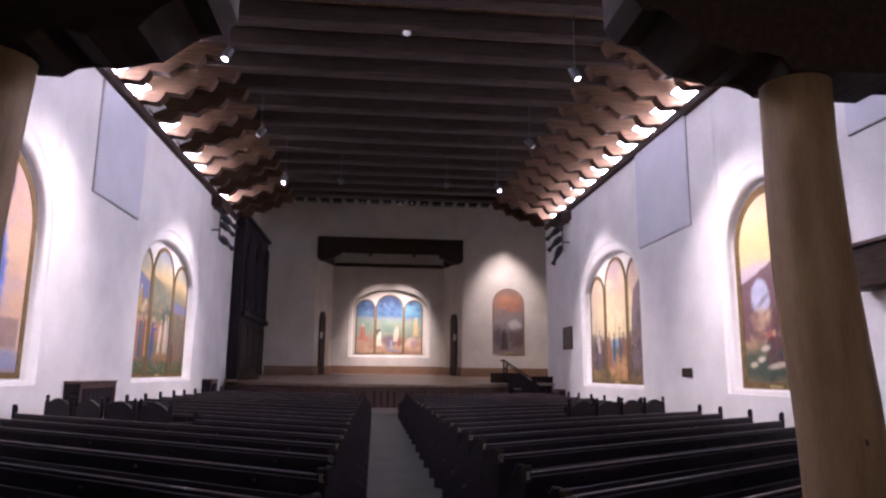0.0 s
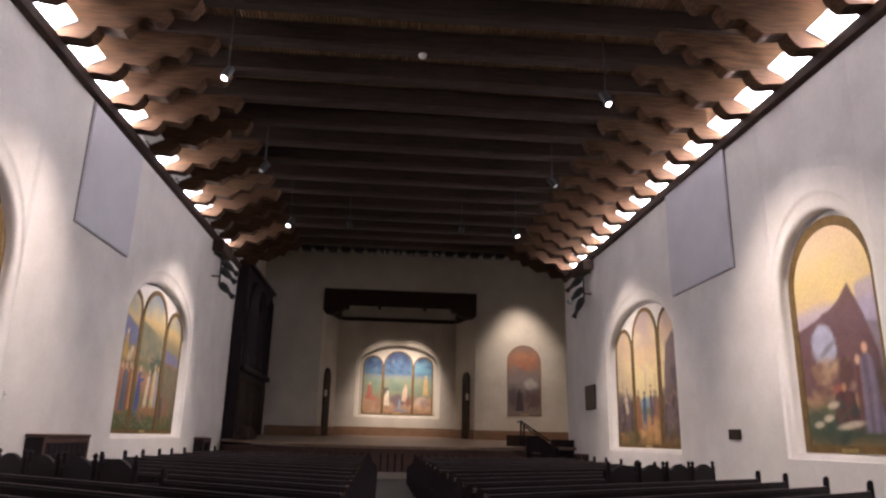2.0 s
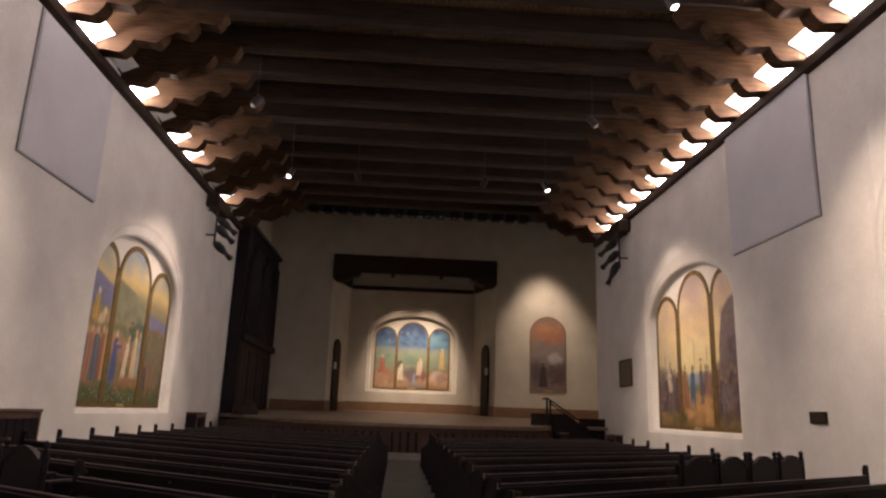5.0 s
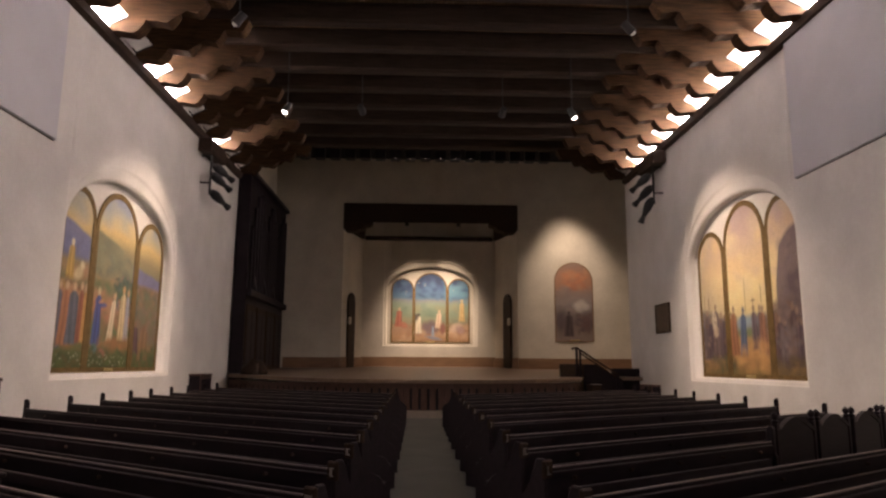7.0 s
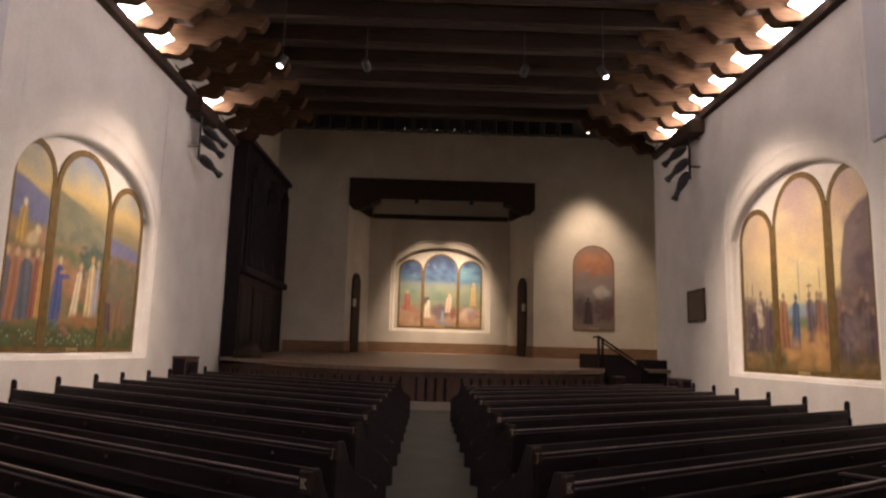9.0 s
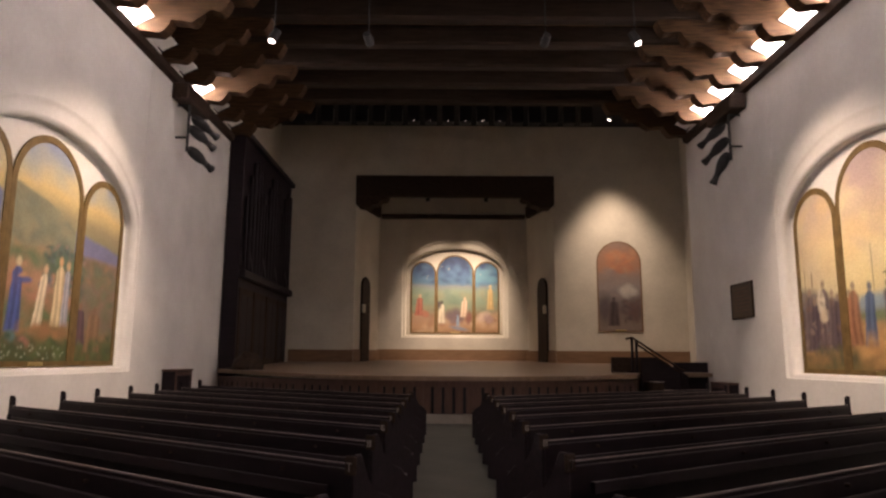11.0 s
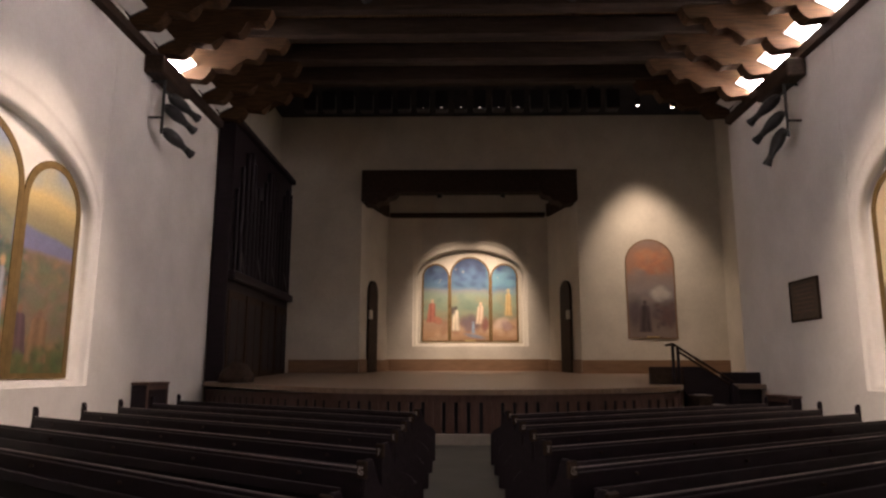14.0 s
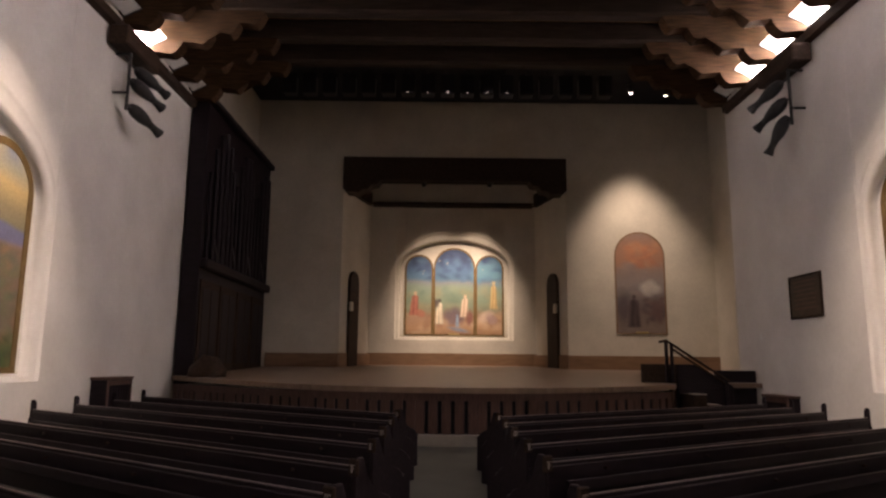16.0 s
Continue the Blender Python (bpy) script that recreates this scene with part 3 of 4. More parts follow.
p.robe((134, 96, 62), 1.52, 1.42, 0.5, 0.85, 0.04, (130, 92, 66))
p.dab((196, 104, 92), -0.5, 1.58, 0.2, 0.1, -0.2, 0.7)
p.dab((84, 118, 116), -0.78, 1.66, 0.14, 0.1)
p.strokes([(72, 92, 44), (96, 106, 56), (58, 78, 46), (112, 84, 46)], -2.4, 2.4, 1.22, 1.72, 120, 0.14, 0.5)
p.strokes([(176, 112, 58), (150, 100, 56)], -0.6, 0.9, 1.68, 1.84, 20, 0.2, 0.5)
p.strokes([(206, 206, 176)], -2.2, 0.9, 1.34, 1.56, 60, 0.022, 0.9)
mural("mural_painting", (XL - 0.20, 20.03, 0), 90, [(-2.38, -1.13, 1.22, 3.98, 0.62), (-1.13, 0.86, 1.22, 3.9, 0.93), (0.86, 2.37, 1.22, 3.82, 0.74)], p, "three-part arched mural of robed figures before blue hills")
# right wall: a crowd under a yellow sky (u runs against y)
p = Picture(-2.4, 2.4, 1.1, 5.1, 7)
p.wash([(1.1, (104, 88, 44)), (1.4, (150, 110, 56)), (1.7, (196, 142, 78)), (2.0, (176, 132, 76)), (2.15, (120, 120, 84)), (2.35, (136, 144, 140)), (2.55, (216, 190, 126)), (3.0, (228, 200, 132)), (3.5, (222, 186, 128)), (3.9, (206, 172, 130)), (4.4, (186, 154, 138)), (5.1, (166, 140, 134))], 0.07)
p.strokes([(232, 206, 142), (214, 178, 126), (196, 166, 142), (224, 184, 116)], -2.4, 2.4, 2.7, 4.6, 90, 0.34, 0.3)
p.land((150, 138, 128), -2.4, -0.87, 2.5, [4.2, 3.6, 3.2, 2.9], 0.9, 0.35)
p.land((104, 84, 88), 1.35, 2.4, 1.8, [2.9, 3.75, 3.95, 4.05, 4.1, 4.12], 0.1)
p.land((88, 68, 74), 1.8, 2.4, 1.6, [3.1, 3.3, 3.3], 0.2, 0.7)
p.strokes([(122, 100, 100), (96, 76, 82), (136, 112, 100)], 1.5, 2.35, 2.6, 3.9, 40, 0.16, 0.4)
p.land((98, 84, 88), -2.4, -0.95, 1.5, [2.8, 2.7, 2.62, 2.5], 0.16, 0.8)
p.land((110, 88, 82), 0.75, 2.4, 1.5, [2.4, 2.7, 2.75, 2.7], 0.16, 0.8)
p.land((134, 150, 156), -0.4, 0.55, 2.2, [2.42, 2.5, 2.46, 2.4], 0.08, 0.8)
p.dab((112, 122, 76), 0.1, 2.12, 0.5, 0.09, 0, 0.6, 0.7)
p.crowd(DARKS, -2.3, -1.0, 1.55, 1.12, 8)
p.dab((206, 184, 150), -1.58, 2.45, 0.14, 0.26, 0.1)
p.dab((196, 170, 132), -1.5, 2.2, 0.17, 0.13, 0.4)
p.crowd(((150, 92, 58), (122, 74, 52), (170, 112, 70)), -0.95, -0.45, 1.55, 1.05, 3)
p.crowd(((122, 82, 66), (150, 96, 66), (98, 76, 84)), 0.4, 1.05, 1.6, 1.05, 4)
p.crowd(DARKS, 1.05, 2.3, 1.4, 1.15, 7)
p.dab((150, 128, 118), 1.7, 1.85, 0.3, 0.32, 0.2, 0.9, 0.6)
p.robe((70, 88, 116), -0.16, 1.58, 0.32, 1.15, 0.05, (92, 92, 108))
for u, z, h in ((0.02, 2.9, 0.42), (-2.1, 2.9, 0.28), (-1.85, 2.9, 0.22), (0.36, 2.62, 0.24), (0.72, 2.9, 0.22)):
    p.dab((104, 76, 54), u, z, 0.016, h, 0, 0.5, 0.9)
p.dab((112, 84, 60), 0.38, 2.8, 0.1, 0.02, 0, 0.5, 0.9)
p.strokes(list(DARKS) + [(150, 120, 100)], -2.35, -0.9, 1.5, 2.6, 70, 0.1, 0.45)
p.strokes(list(DARKS) + [(140, 110, 96)], 0.95, 2.35, 1.5, 2.7, 80, 0.11, 0.45)
p.strokes([(200, 142, 74), (212, 156, 84), (170, 116, 60)], -0.5, 0.9, 1.3, 1.9, 40, 0.18, 0.4)
p.strokes([(84, 84, 50), (112, 92, 50), (70, 72, 52)], -2.35, -0.6, 1.18, 1.6, 40, 0.16, 0.5)
p.strokes([(92, 72, 52), (112, 88, 54)], 1.0, 2.35, 1.18, 1.55, 40, 0.16, 0.5)
mural("mural_painting", (XR + 0.235, 20.58, 0), -90, [(-2.37, -0.87, 1.14, 3.95, 0.7), (-0.87, 1.07, 1.14, 4.05, 0.98), (1.07, 2.35, 1.14, 4.12, 0.68)], p, "three-part arched mural of a crowd under a yellow sky")
# single arches towards the rear
p = Picture(-1.2, 1.2, 1.1, 5.1, 11)
p.wash([(1.1, (146, 106, 56)), (1.45, (70, 78, 54)), (1.75, (104, 98, 66)), (2.0, (176, 132, 88)), (2.4, (168, 124, 84)), (2.9, (150, 116, 100)), (3.2, (182, 158, 164)), (3.45, (196, 172, 168)), (3.62, (220, 186, 120)), (4.0, (222, 188, 112)), (4.5, (226, 190, 136)), (5.1, (214, 176, 134))], 0.06)
p.strokes([(232, 196, 104), (226, 190, 130)], -0.2, 1.1, 3.6, 4.3, 30, 0.3, 0.4)
p.land((164, 150, 172), 0.55, 1.2, 2.8, [3.75, 3.8, 3.85], 0.1, 0.7)
p.land((132, 114, 118), 0.55, 1.2, 2.2, [3.0, 3.14, 3.1, 3.0], 0.06)
p.land((112, 76, 76), -1.2, 0.95, 2.0, [3.2, 3.25, 3.32, 3.38, 3.46, 3.6, 3.82, 3.3, 2.6], 0.04, 0.95)
p.dab((174, 170, 182), -0.36, 2.9, 0.34, 0.36, 0, 0.25, 0.97)
p.dab((132, 118, 122), -0.26, 2.84, 0.26, 0.06, 0.5, 0.6, 0.7)
p.dab((188, 148, 104), -0.35, 2.5, 0.34, 0.2, 0.1, 0.6)
p.strokes([(196, 156, 112), (150, 106, 76), (122, 84, 70)], -0.8, 0.3, 1.9, 2.6, 50, 0.13, 0.5)
p.dab((98, 64, 56), 0.12, 2.42, 0.2, 0.26)
p.dab((170, 88, 62), -0.12, 2.16, 0.14, 0.1)
p.dab((80, 66, 46), 0.9, 2.0, 0.24, 0.55, 0, 0.7)
p.robe((112, 70, 60), 0.42, 1.6, 0.22, 1.1, 0, (216, 166, 120))
p.robe((118, 102, 116), 0.64, 1.45, 0.42, 1.45, -0.02, (216, 160, 116))
p.robe((88, 52, 52), 0.02, 1.52, 0.62, 0.75, 0, (196, 140, 84))
p.strokes([(60, 78, 60), (84, 96, 60), (52, 66, 58)], -1.1, 0.3, 1.3, 2.0, 50, 0.16, 0.5)
for u, z, r in ((-0.3, 1.92, 0.16), (-0.45, 1.72, 0.14), (0.1, 1.6, 0.34), (-0.72, 1.62, 0.14)):
    p.dab((206, 184, 150), u, z, r, 0.06, 0.1, 0.6)
mural("mural_painting", (XR + 0.235, 12.15, 0), -90, [(-1.17, 1.17, 1.17, 3.88, 1.16)], p, "tall arched mural of a purple rock arch under a golden sky", 0.17)
p = Picture(-1.3, 1.3, 1.2, 5.1, 13)
p.wash([(1.2, (150, 110, 72)), (1.5, (130, 124, 144)), (1.7, (196, 156, 124)), (2.2, (206, 158, 116)), (3.4, (210, 166, 122)), (4.2, (196, 152, 126)), (5.1, (176, 146, 128))], 0.1)
p.strokes([(214, 172, 126), (170, 150, 160), (196, 146, 110)], -1.2, 1.2, 2.0, 4.8, 60, 0.25, 0.35)
p.dab((70, 108, 186), -0.1, 2.9, 0.6, 1.15, 0, 0.25, 0.95)
p.dab((134, 118, 150), 0.25, 4.3, 0.2, 0.4, -0.3, 0.7)
p.land((140, 108, 96), -1.2, 1.1, 1.65, [2.2, 2.25, 2.2], 0.06, 0.8)
p.dab((128, 130, 156), 0.6, 1.55, 0.6, 0.16, 0.1)
mural("mural_painting", (XL - 0.20, 11.17, 0), 90, [(-1.3, 1.3, 1.24, 3.7, 1.32)], p, "tall arched mural in faded rose and blue", 0.14)
# triptych of the recess and the single painting beside it (u runs with x)
p = Picture(-1.8, 1.8, 2.3, 5.6, 17)
p.wash([(2.3, (150, 110, 74)), (2.6, (176, 128, 86)), (2.95, (168, 126, 92)), (3.25, (134, 124, 92)), (3.6, (122, 134, 104)), (4.1, (124, 136, 112)), (4.25, (124, 124, 118)), (4.4, (74, 108, 128)), (4.8, (66, 92, 120)), (5.1, (54, 70, 96)), (5.6, (48, 62, 86))], 0.1)
p.strokes([(58, 76, 104), (78, 112, 136), (46, 60, 84)], -1.7, 0.7, 4.4, 5.4, 50, 0.24, 0.5)
p.strokes([(72, 124, 144), (94, 140, 150)], 0.8, 1.7, 4.2, 5.0, 30, 0.24, 0.5)
p.strokes([(140, 146, 108), (104, 122, 96), (150, 134, 92)], -1.7, 1.7, 3.3, 4.1, 60, 0.22, 0.4)
p.strokes([(190, 140, 96), (150, 104, 74), (196, 160, 120)], -1.7, 1.7, 2.45, 3.1, 60, 0.22, 0.4)
p.robe((168, 86, 62), -1.44, 3.05, 0.3, 0.9, 0.06, (196, 150, 110))
p.dab((176, 100, 70), -1.2, 3.15, 0.2, 0.14, -0.4)
p.robe((214, 192, 156), -0.52, 2.75, 0.26, 0.95, 0, (80, 66, 60))
p.dab((84, 66, 62), -0.64, 3.5, 0.12, 0.16)
for u, z in ((-0.2, 3.1), (0.05, 3.2), (0.2, 3.0), (-0.05, 2.9)):
    p.dab((106, 84, 88), u, z, 0.2, 0.2, 0, 0.8, 0.8)
p.robe((206, 170, 134), 0.36, 3.0, 0.28, 0.85, 0.05, (206, 160, 120))
p.dab((134, 78, 64), 0.55, 3.0, 0.14, 0.3)
p.robe((130, 150, 166), 0.12, 2.65, 0.12, 0.45, 0, (130, 140, 150))
p.dab((186, 152, 126), 1.15, 3.05, 0.3, 0.2, 0.5)
p.dab((160, 124, 112), 1.35, 2.95, 0.22, 0.18, -0.5)
p.robe((190, 150, 84), 1.42, 3.3, 0.24, 1.05, 0, (200, 166, 110))
p.dab((120, 128, 140), 0.15, 2.58, 0.4, 0.08, -0.2, 0.7)
p.strokes([(226, 206, 150)], -1.3, 1.3, 4.5, 5.3, 9, 0.025, 0.9)
mural("mural_painting", (0.58, YR - 0.004, 0), 0, [(-1.78, -0.75, 2.37, 4.75, 0.52), (-0.75, 0.76, 2.37, 4.78, 0.75), (0.76, 1.78, 2.37, 4.75, 0.52)], p, "arched triptych of robed figures under a night-blue sky", 0.065)
p = Picture(-0.85, 0.85, 2.3, 5.75, 19)
p.wash([(2.3, (132, 112, 96)), (2.7, (128, 106, 92)), (3.1, (112, 92, 84)), (3.6, (118, 102, 96)), (4.0, (140, 124, 114)), (4.3, (142, 118, 104)), (4.7, (166, 112, 80)), (5.2, (160, 110, 82)), (5.75, (126, 108, 96))], 0.12)
p.strokes([(186, 112, 66), (172, 98, 66), (190, 128, 80)], -0.4, 0.55, 4.5, 5.3, 40, 0.2, 0.45)
p.strokes([(132, 116, 108), (150, 126, 112)], -0.7, 0.7, 3.6, 4.6, 30, 0.25, 0.4)
for u, z in ((0.12, 3.85), (0.32, 3.95), (0.5, 3.8), (0.25, 3.7)):
    p.dab((196, 180, 162), u, z, 0.2, 0.16, 0, 0.9, 0.6)
p.dab((82, 68, 68), -0.55, 3.2, 0.22, 0.6, 0, 0.9, 0.7)
p.robe((70, 54, 54), -0.22, 2.55, 0.36, 1.1, 0, (78, 62, 58), 0.1)
p.dab((96, 64, 60), 0.5, 3.1, 0.26, 0.4, 0, 0.9, 0.7)
p.strokes([(84, 66, 62), (108, 78, 68)], 0.1, 0.75, 2.7, 3.5, 30, 0.14, 0.5)
mural("arched_painting", (6.47, YS - 0.004, 0), 0, [(-0.81, 0.81, 2.37, 4.85, 0.8)], p, "round-headed painting of a fire-lit cloud above dark figures", 0.05, WOOD_SKIRT)

# ---------------------------------------------------------------- stage
ZS = 1.0
APRON = [(XL + 0.003, 27.9), (-5.3, 27.35), (-4.4, 26.6), (-3.2, 25.7), (-2.0, 25.0), (-1.0, 24.6), (0.0, 24.4), (1.0, 24.42), (2.0, 24.7), (3.0, 25.15), (3.8, 25.55), (4.4, 25.85), (4.82, 26.2), (5.0, 26.55), (5.06, 27.0)]
stage = base("stage", (0, 0, 0), "wooden stage with a slatted front and a worn board floor", "stage", kind="structure")
bm = bmesh.new()
deck = APRON + [(XSR, 27.0), (XSR, 36.6), (XL + 0.003, 36.6)]
A = [bm.verts.new((x, y, ZS + max(0, y - 25) * 0.028)) for x, y in deck]
B = [bm.verts.new((x, y, ZS - 0.10 + max(0, y - 25) * 0.028)) for x, y in deck]
bm.faces.new(A)
bm.faces.new(B[::-1])
for i in range(len(A)):
    bm.faces.new((A[i], B[i], B[(i + 1) % len(A)], A[(i + 1) % len(A)]))
part("stage_floor", bm, WOOD_STAGE, stage, "worn brown stage boards")
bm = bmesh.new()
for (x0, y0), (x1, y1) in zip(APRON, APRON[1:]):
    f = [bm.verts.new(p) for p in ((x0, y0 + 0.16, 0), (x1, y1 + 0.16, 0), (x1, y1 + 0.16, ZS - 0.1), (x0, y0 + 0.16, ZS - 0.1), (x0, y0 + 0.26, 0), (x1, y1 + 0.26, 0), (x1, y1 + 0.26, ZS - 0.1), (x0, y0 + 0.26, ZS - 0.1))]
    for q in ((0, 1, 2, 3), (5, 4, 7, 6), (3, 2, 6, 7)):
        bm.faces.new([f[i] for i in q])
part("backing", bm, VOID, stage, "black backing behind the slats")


def apron_at(s):
    d = 0
    for (x0, y0), (x1, y1) in zip(APRON, APRON[1:]):
        L = math.hypot(x1 - x0, y1 - y0)
        if d + L >= s:
            f = (s - d) / L
            return x0 + (x1 - x0) * f, y0 + (y1 - y0) * f, math.degrees(math.atan2(y1 - y0, x1 - x0))
        d += L
    return None


slat_me, count = None, 0
s = 0.1
while apron_at(s):
    x, y, a = apron_at(s)
    if slat_me is None:
        ob = part("slat", box(-0.083, 0.083, 0.0, 0.03, 0.19, ZS - 0.2, 0.006), WOOD_SLAT, stage)
        slat_me = ob.data
    else:
        ob = new("slat", slat_me)
        ob.parent = stage
    ob.matrix_basis = pose(x, y + 0.11, 0, 0, 0, a)
    count += 1
    s += 0.169 if count % 5 == 0 else 0.235
for nm, z0, z1, out, mt in (("top_rail", ZS - 0.24, ZS - 0.1, 0.10, WOOD_SLAT), ("bottom_rail", 0.0, 0.19, -0.02, STEP_STONE)):
    bm = bmesh.new()
    for (x0, y0), (x1, y1) in zip(APRON, APRON[1:]):
        f = [bm.verts.new(p) for p in ((x0, y0 + out, z0), (x1, y1 + out, z0), (x1, y1 + out, z1), (x0, y0 + out, z1), (x0, y0 + 0.158, z1), (x1, y1 + 0.158, z1), (x0, y0 + 0.158, z0), (x1, y1 + 0.158, z0))]
        for q in ((0, 1, 2, 3), (3, 2, 5, 4), (0, 1, 7, 6)):
            bm.faces.new([f[i] for i in q])
    part(nm, bm, mt, stage)
ZB = ZS + 8.9 * 0.028
for x0, x1 in ((XL + 0.55, RL - 0.002), (RR + 0.002, XSR - 0.002)):
    tagged(part("baseboard", box(x0, x1, YS - 0.03, YS - 0.002, ZB - 0.1, 1.68, 0.004), WOOD_SKIRT), "tan painted skirting along the stage wall", "skirting", kind="structure")
tagged(part("baseboard", box(BL - 0.2, BR + 0.2, YR - 0.285, YR - 0.256, ZB - 0.1, 1.74, 0.004), WOOD_SKIRT), "tan painted skirting along the recess wall", "skirting", kind="structure")
for a, b in ((RL, BL), (RR, BR)):
    s = 1 if a < 0 else -1
    tagged(part("baseboard", prism([(a + s * 0.003, YS + 0.01), (b + s * 0.003, YR - 0.3), (b + s * 0.03, YR - 0.3), (a + s * 0.03, YS + 0.01)], ZB - 0.1, 1.70, "z"), WOOD_SKIRT), "tan painted skirting along the splayed wall", "skirting", kind="structure")
    # narrow arched doorway in the splayed wall, seen edge on
    ang = math.degrees(math.atan2(YR - YS, b - a))
    d = base("door_recess", (a + (b - a) * 0.36 + s * 0.004, YS + (YR - YS) * 0.36, 0), "narrow round-headed dark wooden door in the recess wall", "door", kind="structure")
    d.matrix_basis = pose(a + (b - a) * 0.36, YS + (YR - YS) * 0.36, 0, 0, 0, ang)
    q = -1 if a < 0 else 1
    lo_, hi_ = (-0.09, -0.004) if a < 0 else (0.004, 0.09)
    part("door_leaf", prism(arch(-0.4, 0.4, ZB - 0.1, 4.0, 0.4, 12), lo_, hi_, "y", 0.01), WOOD_DARK, d)
    part("hinge_block", box(-0.45, -0.25, lo_ * 1.8 if a < 0 else hi_ * 0.9, lo_ * 0.9 if a < 0 else hi_ * 1.8, 3.05, 3.35, 0.02), PLASTER_STAGE, d, "pale plaster bracket")

# lintel with brackets over the recess
t = base("lintel_beam", (0, 0, 0), "heavy dark carved lintel beam over the stage recess", "beam")
part("beam", box(RL - 0.02, RR + 0.02, YS - 0.14, YS - 0.003, 7.25, 8.05, 0.02), WOOD_DARK, t)
for a, s in ((RL, 1), (RR, -1)):
    pts = [(a - s * 0.02, 7.26), (a - s * 0.02, 6.98), (a + s * 0.1, 6.88), (a + s * 0.5, 6.84), (a + s * 0.62, 6.95), (a + s * 0.8, 6.97), (a + s * 0.92, 7.12), (a + s * 1.1, 7.14), (a + s * 1.2, 7.26)]
    part("bracket", prism(pts, YS - 0.13, YS + 0.5, "y", 0.01), WOOD_DARK, t)
for y in (34.6, 35.3, 36.0):
    g = part("recess_beam", box(BL - 0.5, BR + 0.5, y - 0.12, y + 0.12, 7.75, 8.1, 0.03), WOOD_BEAM)
    tagged(g, "dark timber beam under the recess ceiling", "beam", "recess beams")
g = part("recess_tie_beam", box(BL + 0.02, BR - 0.02, YR - 0.48, YR - 0.26, 6.95, 7.12, 0.02), WOOD_DARK)
tagged(g, "dark timber beam across the recess wall", "beam")
for a, b, s in ((RL, BL, 1), (RR, BR, -1)):
    f = (YR - 0.5 - YS) / (YR - YS)
    e = a + (b - a) * f
    g = part("recess_side_beam", prism([(a + s * 0.02, YS + 0.03), (e + s * 0.02, YR - 0.5), (e + s * 0.14, YR - 0.5), (a + s * 0.14, YS + 0.03)], 6.95, 7.42, "z"), WOOD_DARK)
    tagged(g, "dark timber beam along the splayed recess wall", "beam", "recess side beams")

# ---------------------------------------------------------------- pews
FAN_L, FAN_R = 36.0, 34.5  # the rows stand in a chevron, their outer ends nearer the stage
ROWS_L = [2.83, 3.75, 4.78, 5.8, 6.7, 7.6, 8.5, 9.45, 10.35, 11.35, 12.42, 13.68, 14.83, 16.05, 17.08, 18.3, 19.45, 20.7, 21.9]
ROWS_R = [3.14, 3.9, 4.85, 5.85, 6.7, 7.6, 8.6, 9.4, 10.42, 11.4, 12.45, 13.84, 14.94, 16.1, 17.33, 18.41, 19.5, 20.5, 21.5]


def pew(length, s):
    """Pew facing +y; the aisle end at x 0, the wall end at s * length."""
    t = base("pew", (0, 0, 0), "dark stained wooden church pew with painted highlight on the top rail and lettered end", "pew", "rows of pews")
    lo, hi = (0, length) if s > 0 else (-length, 0)
    part("backrest", box(lo + 0.05, hi - 0.05, -0.018, 0.012, 0.36, 0.712, 0.004, Matrix.Translation((0, 0.09, 0)) @ pose(0, 0, 0, 9, 0, 0)), WOOD_PEW, t)
    # thin pale strip on the top board, a highlight painted as colour
    part("top_rail", box(lo + 0.05, hi - 0.05, -0.022, -0.006, 0.7262, 0.734, 0.002), RAIL_HIGHLIGHT, t, "pale strip of painted highlight along the top rail")
    part("top_board", box(lo + 0.05, hi - 0.05, -0.022, 0.024, 0.704, 0.726, 0.004), WOOD_PEW, t)
    part("seat", box(lo + 0.05, hi - 0.05, 0.06, 0.46, 0.40, 0.435, 0.010), WOOD_PEW, t)
    part("book_rack", box(lo + 0.2, hi - 0.2, -0.09, -0.055, 0.52, 0.60, 0.005), WOOD_PEW, t)
    for q in range(5):
        x = lo + (hi - lo) * (q + 0.5) / 5
        part("knob", tube((x, -0.06, 0.655), (x, -0.03, 0.655), 0.012, None, 8), WOOD_DARK, t, "small round peg on the back")
    end = [(-0.06, 0), (0.38, 0), (0.38, 0.42), (0.30, 0.50), (0.14, 0.55), (0.07, 0.64), (0.045, 0.74), (0.02, 0.79), (-0.035, 0.79), (-0.065, 0.74)]
    low = [(-0.05, 0), (0.46, 0), (0.46, 0.40), (0.44, 0.54), (0.40, 0.575), (0.32, 0.56), (0.26, 0.53), (0.14, 0.54), (0.05, 0.60), (-0.03, 0.66), (-0.05, 0.60)]
    cap = [(-0.036, 0.60), (0.03, 0.60), (0.03, 0.80), (0.022, 0.838), (0.0, 0.862), (-0.022, 0.862), (-0.036, 0.84)]
    e = part("aisle_end", prism(end, -0.03 if s < 0 else -0.005, 0.005 if s < 0 else 0.03, "x", 0.008), WOOD_PEW, t)
    w = part("wall_end", prism(low, hi - 0.05 if s > 0 else lo, hi if s > 0 else lo + 0.05, "x", 0.008), WOOD_PEW, t)
    part("end_post", prism(cap, hi - 0.052 if s > 0 else lo - 0.002, hi + 0.002 if s > 0 else lo + 0.052, "x", 0.006), WOOD_PEW, w)
    part("letter_block", box(-0.045, 0.045, -0.09, -0.062, 0.675, 0.79, 0.010), WOOD_DARK, t, "worn square letter block")
    return t


LETTERS = {}


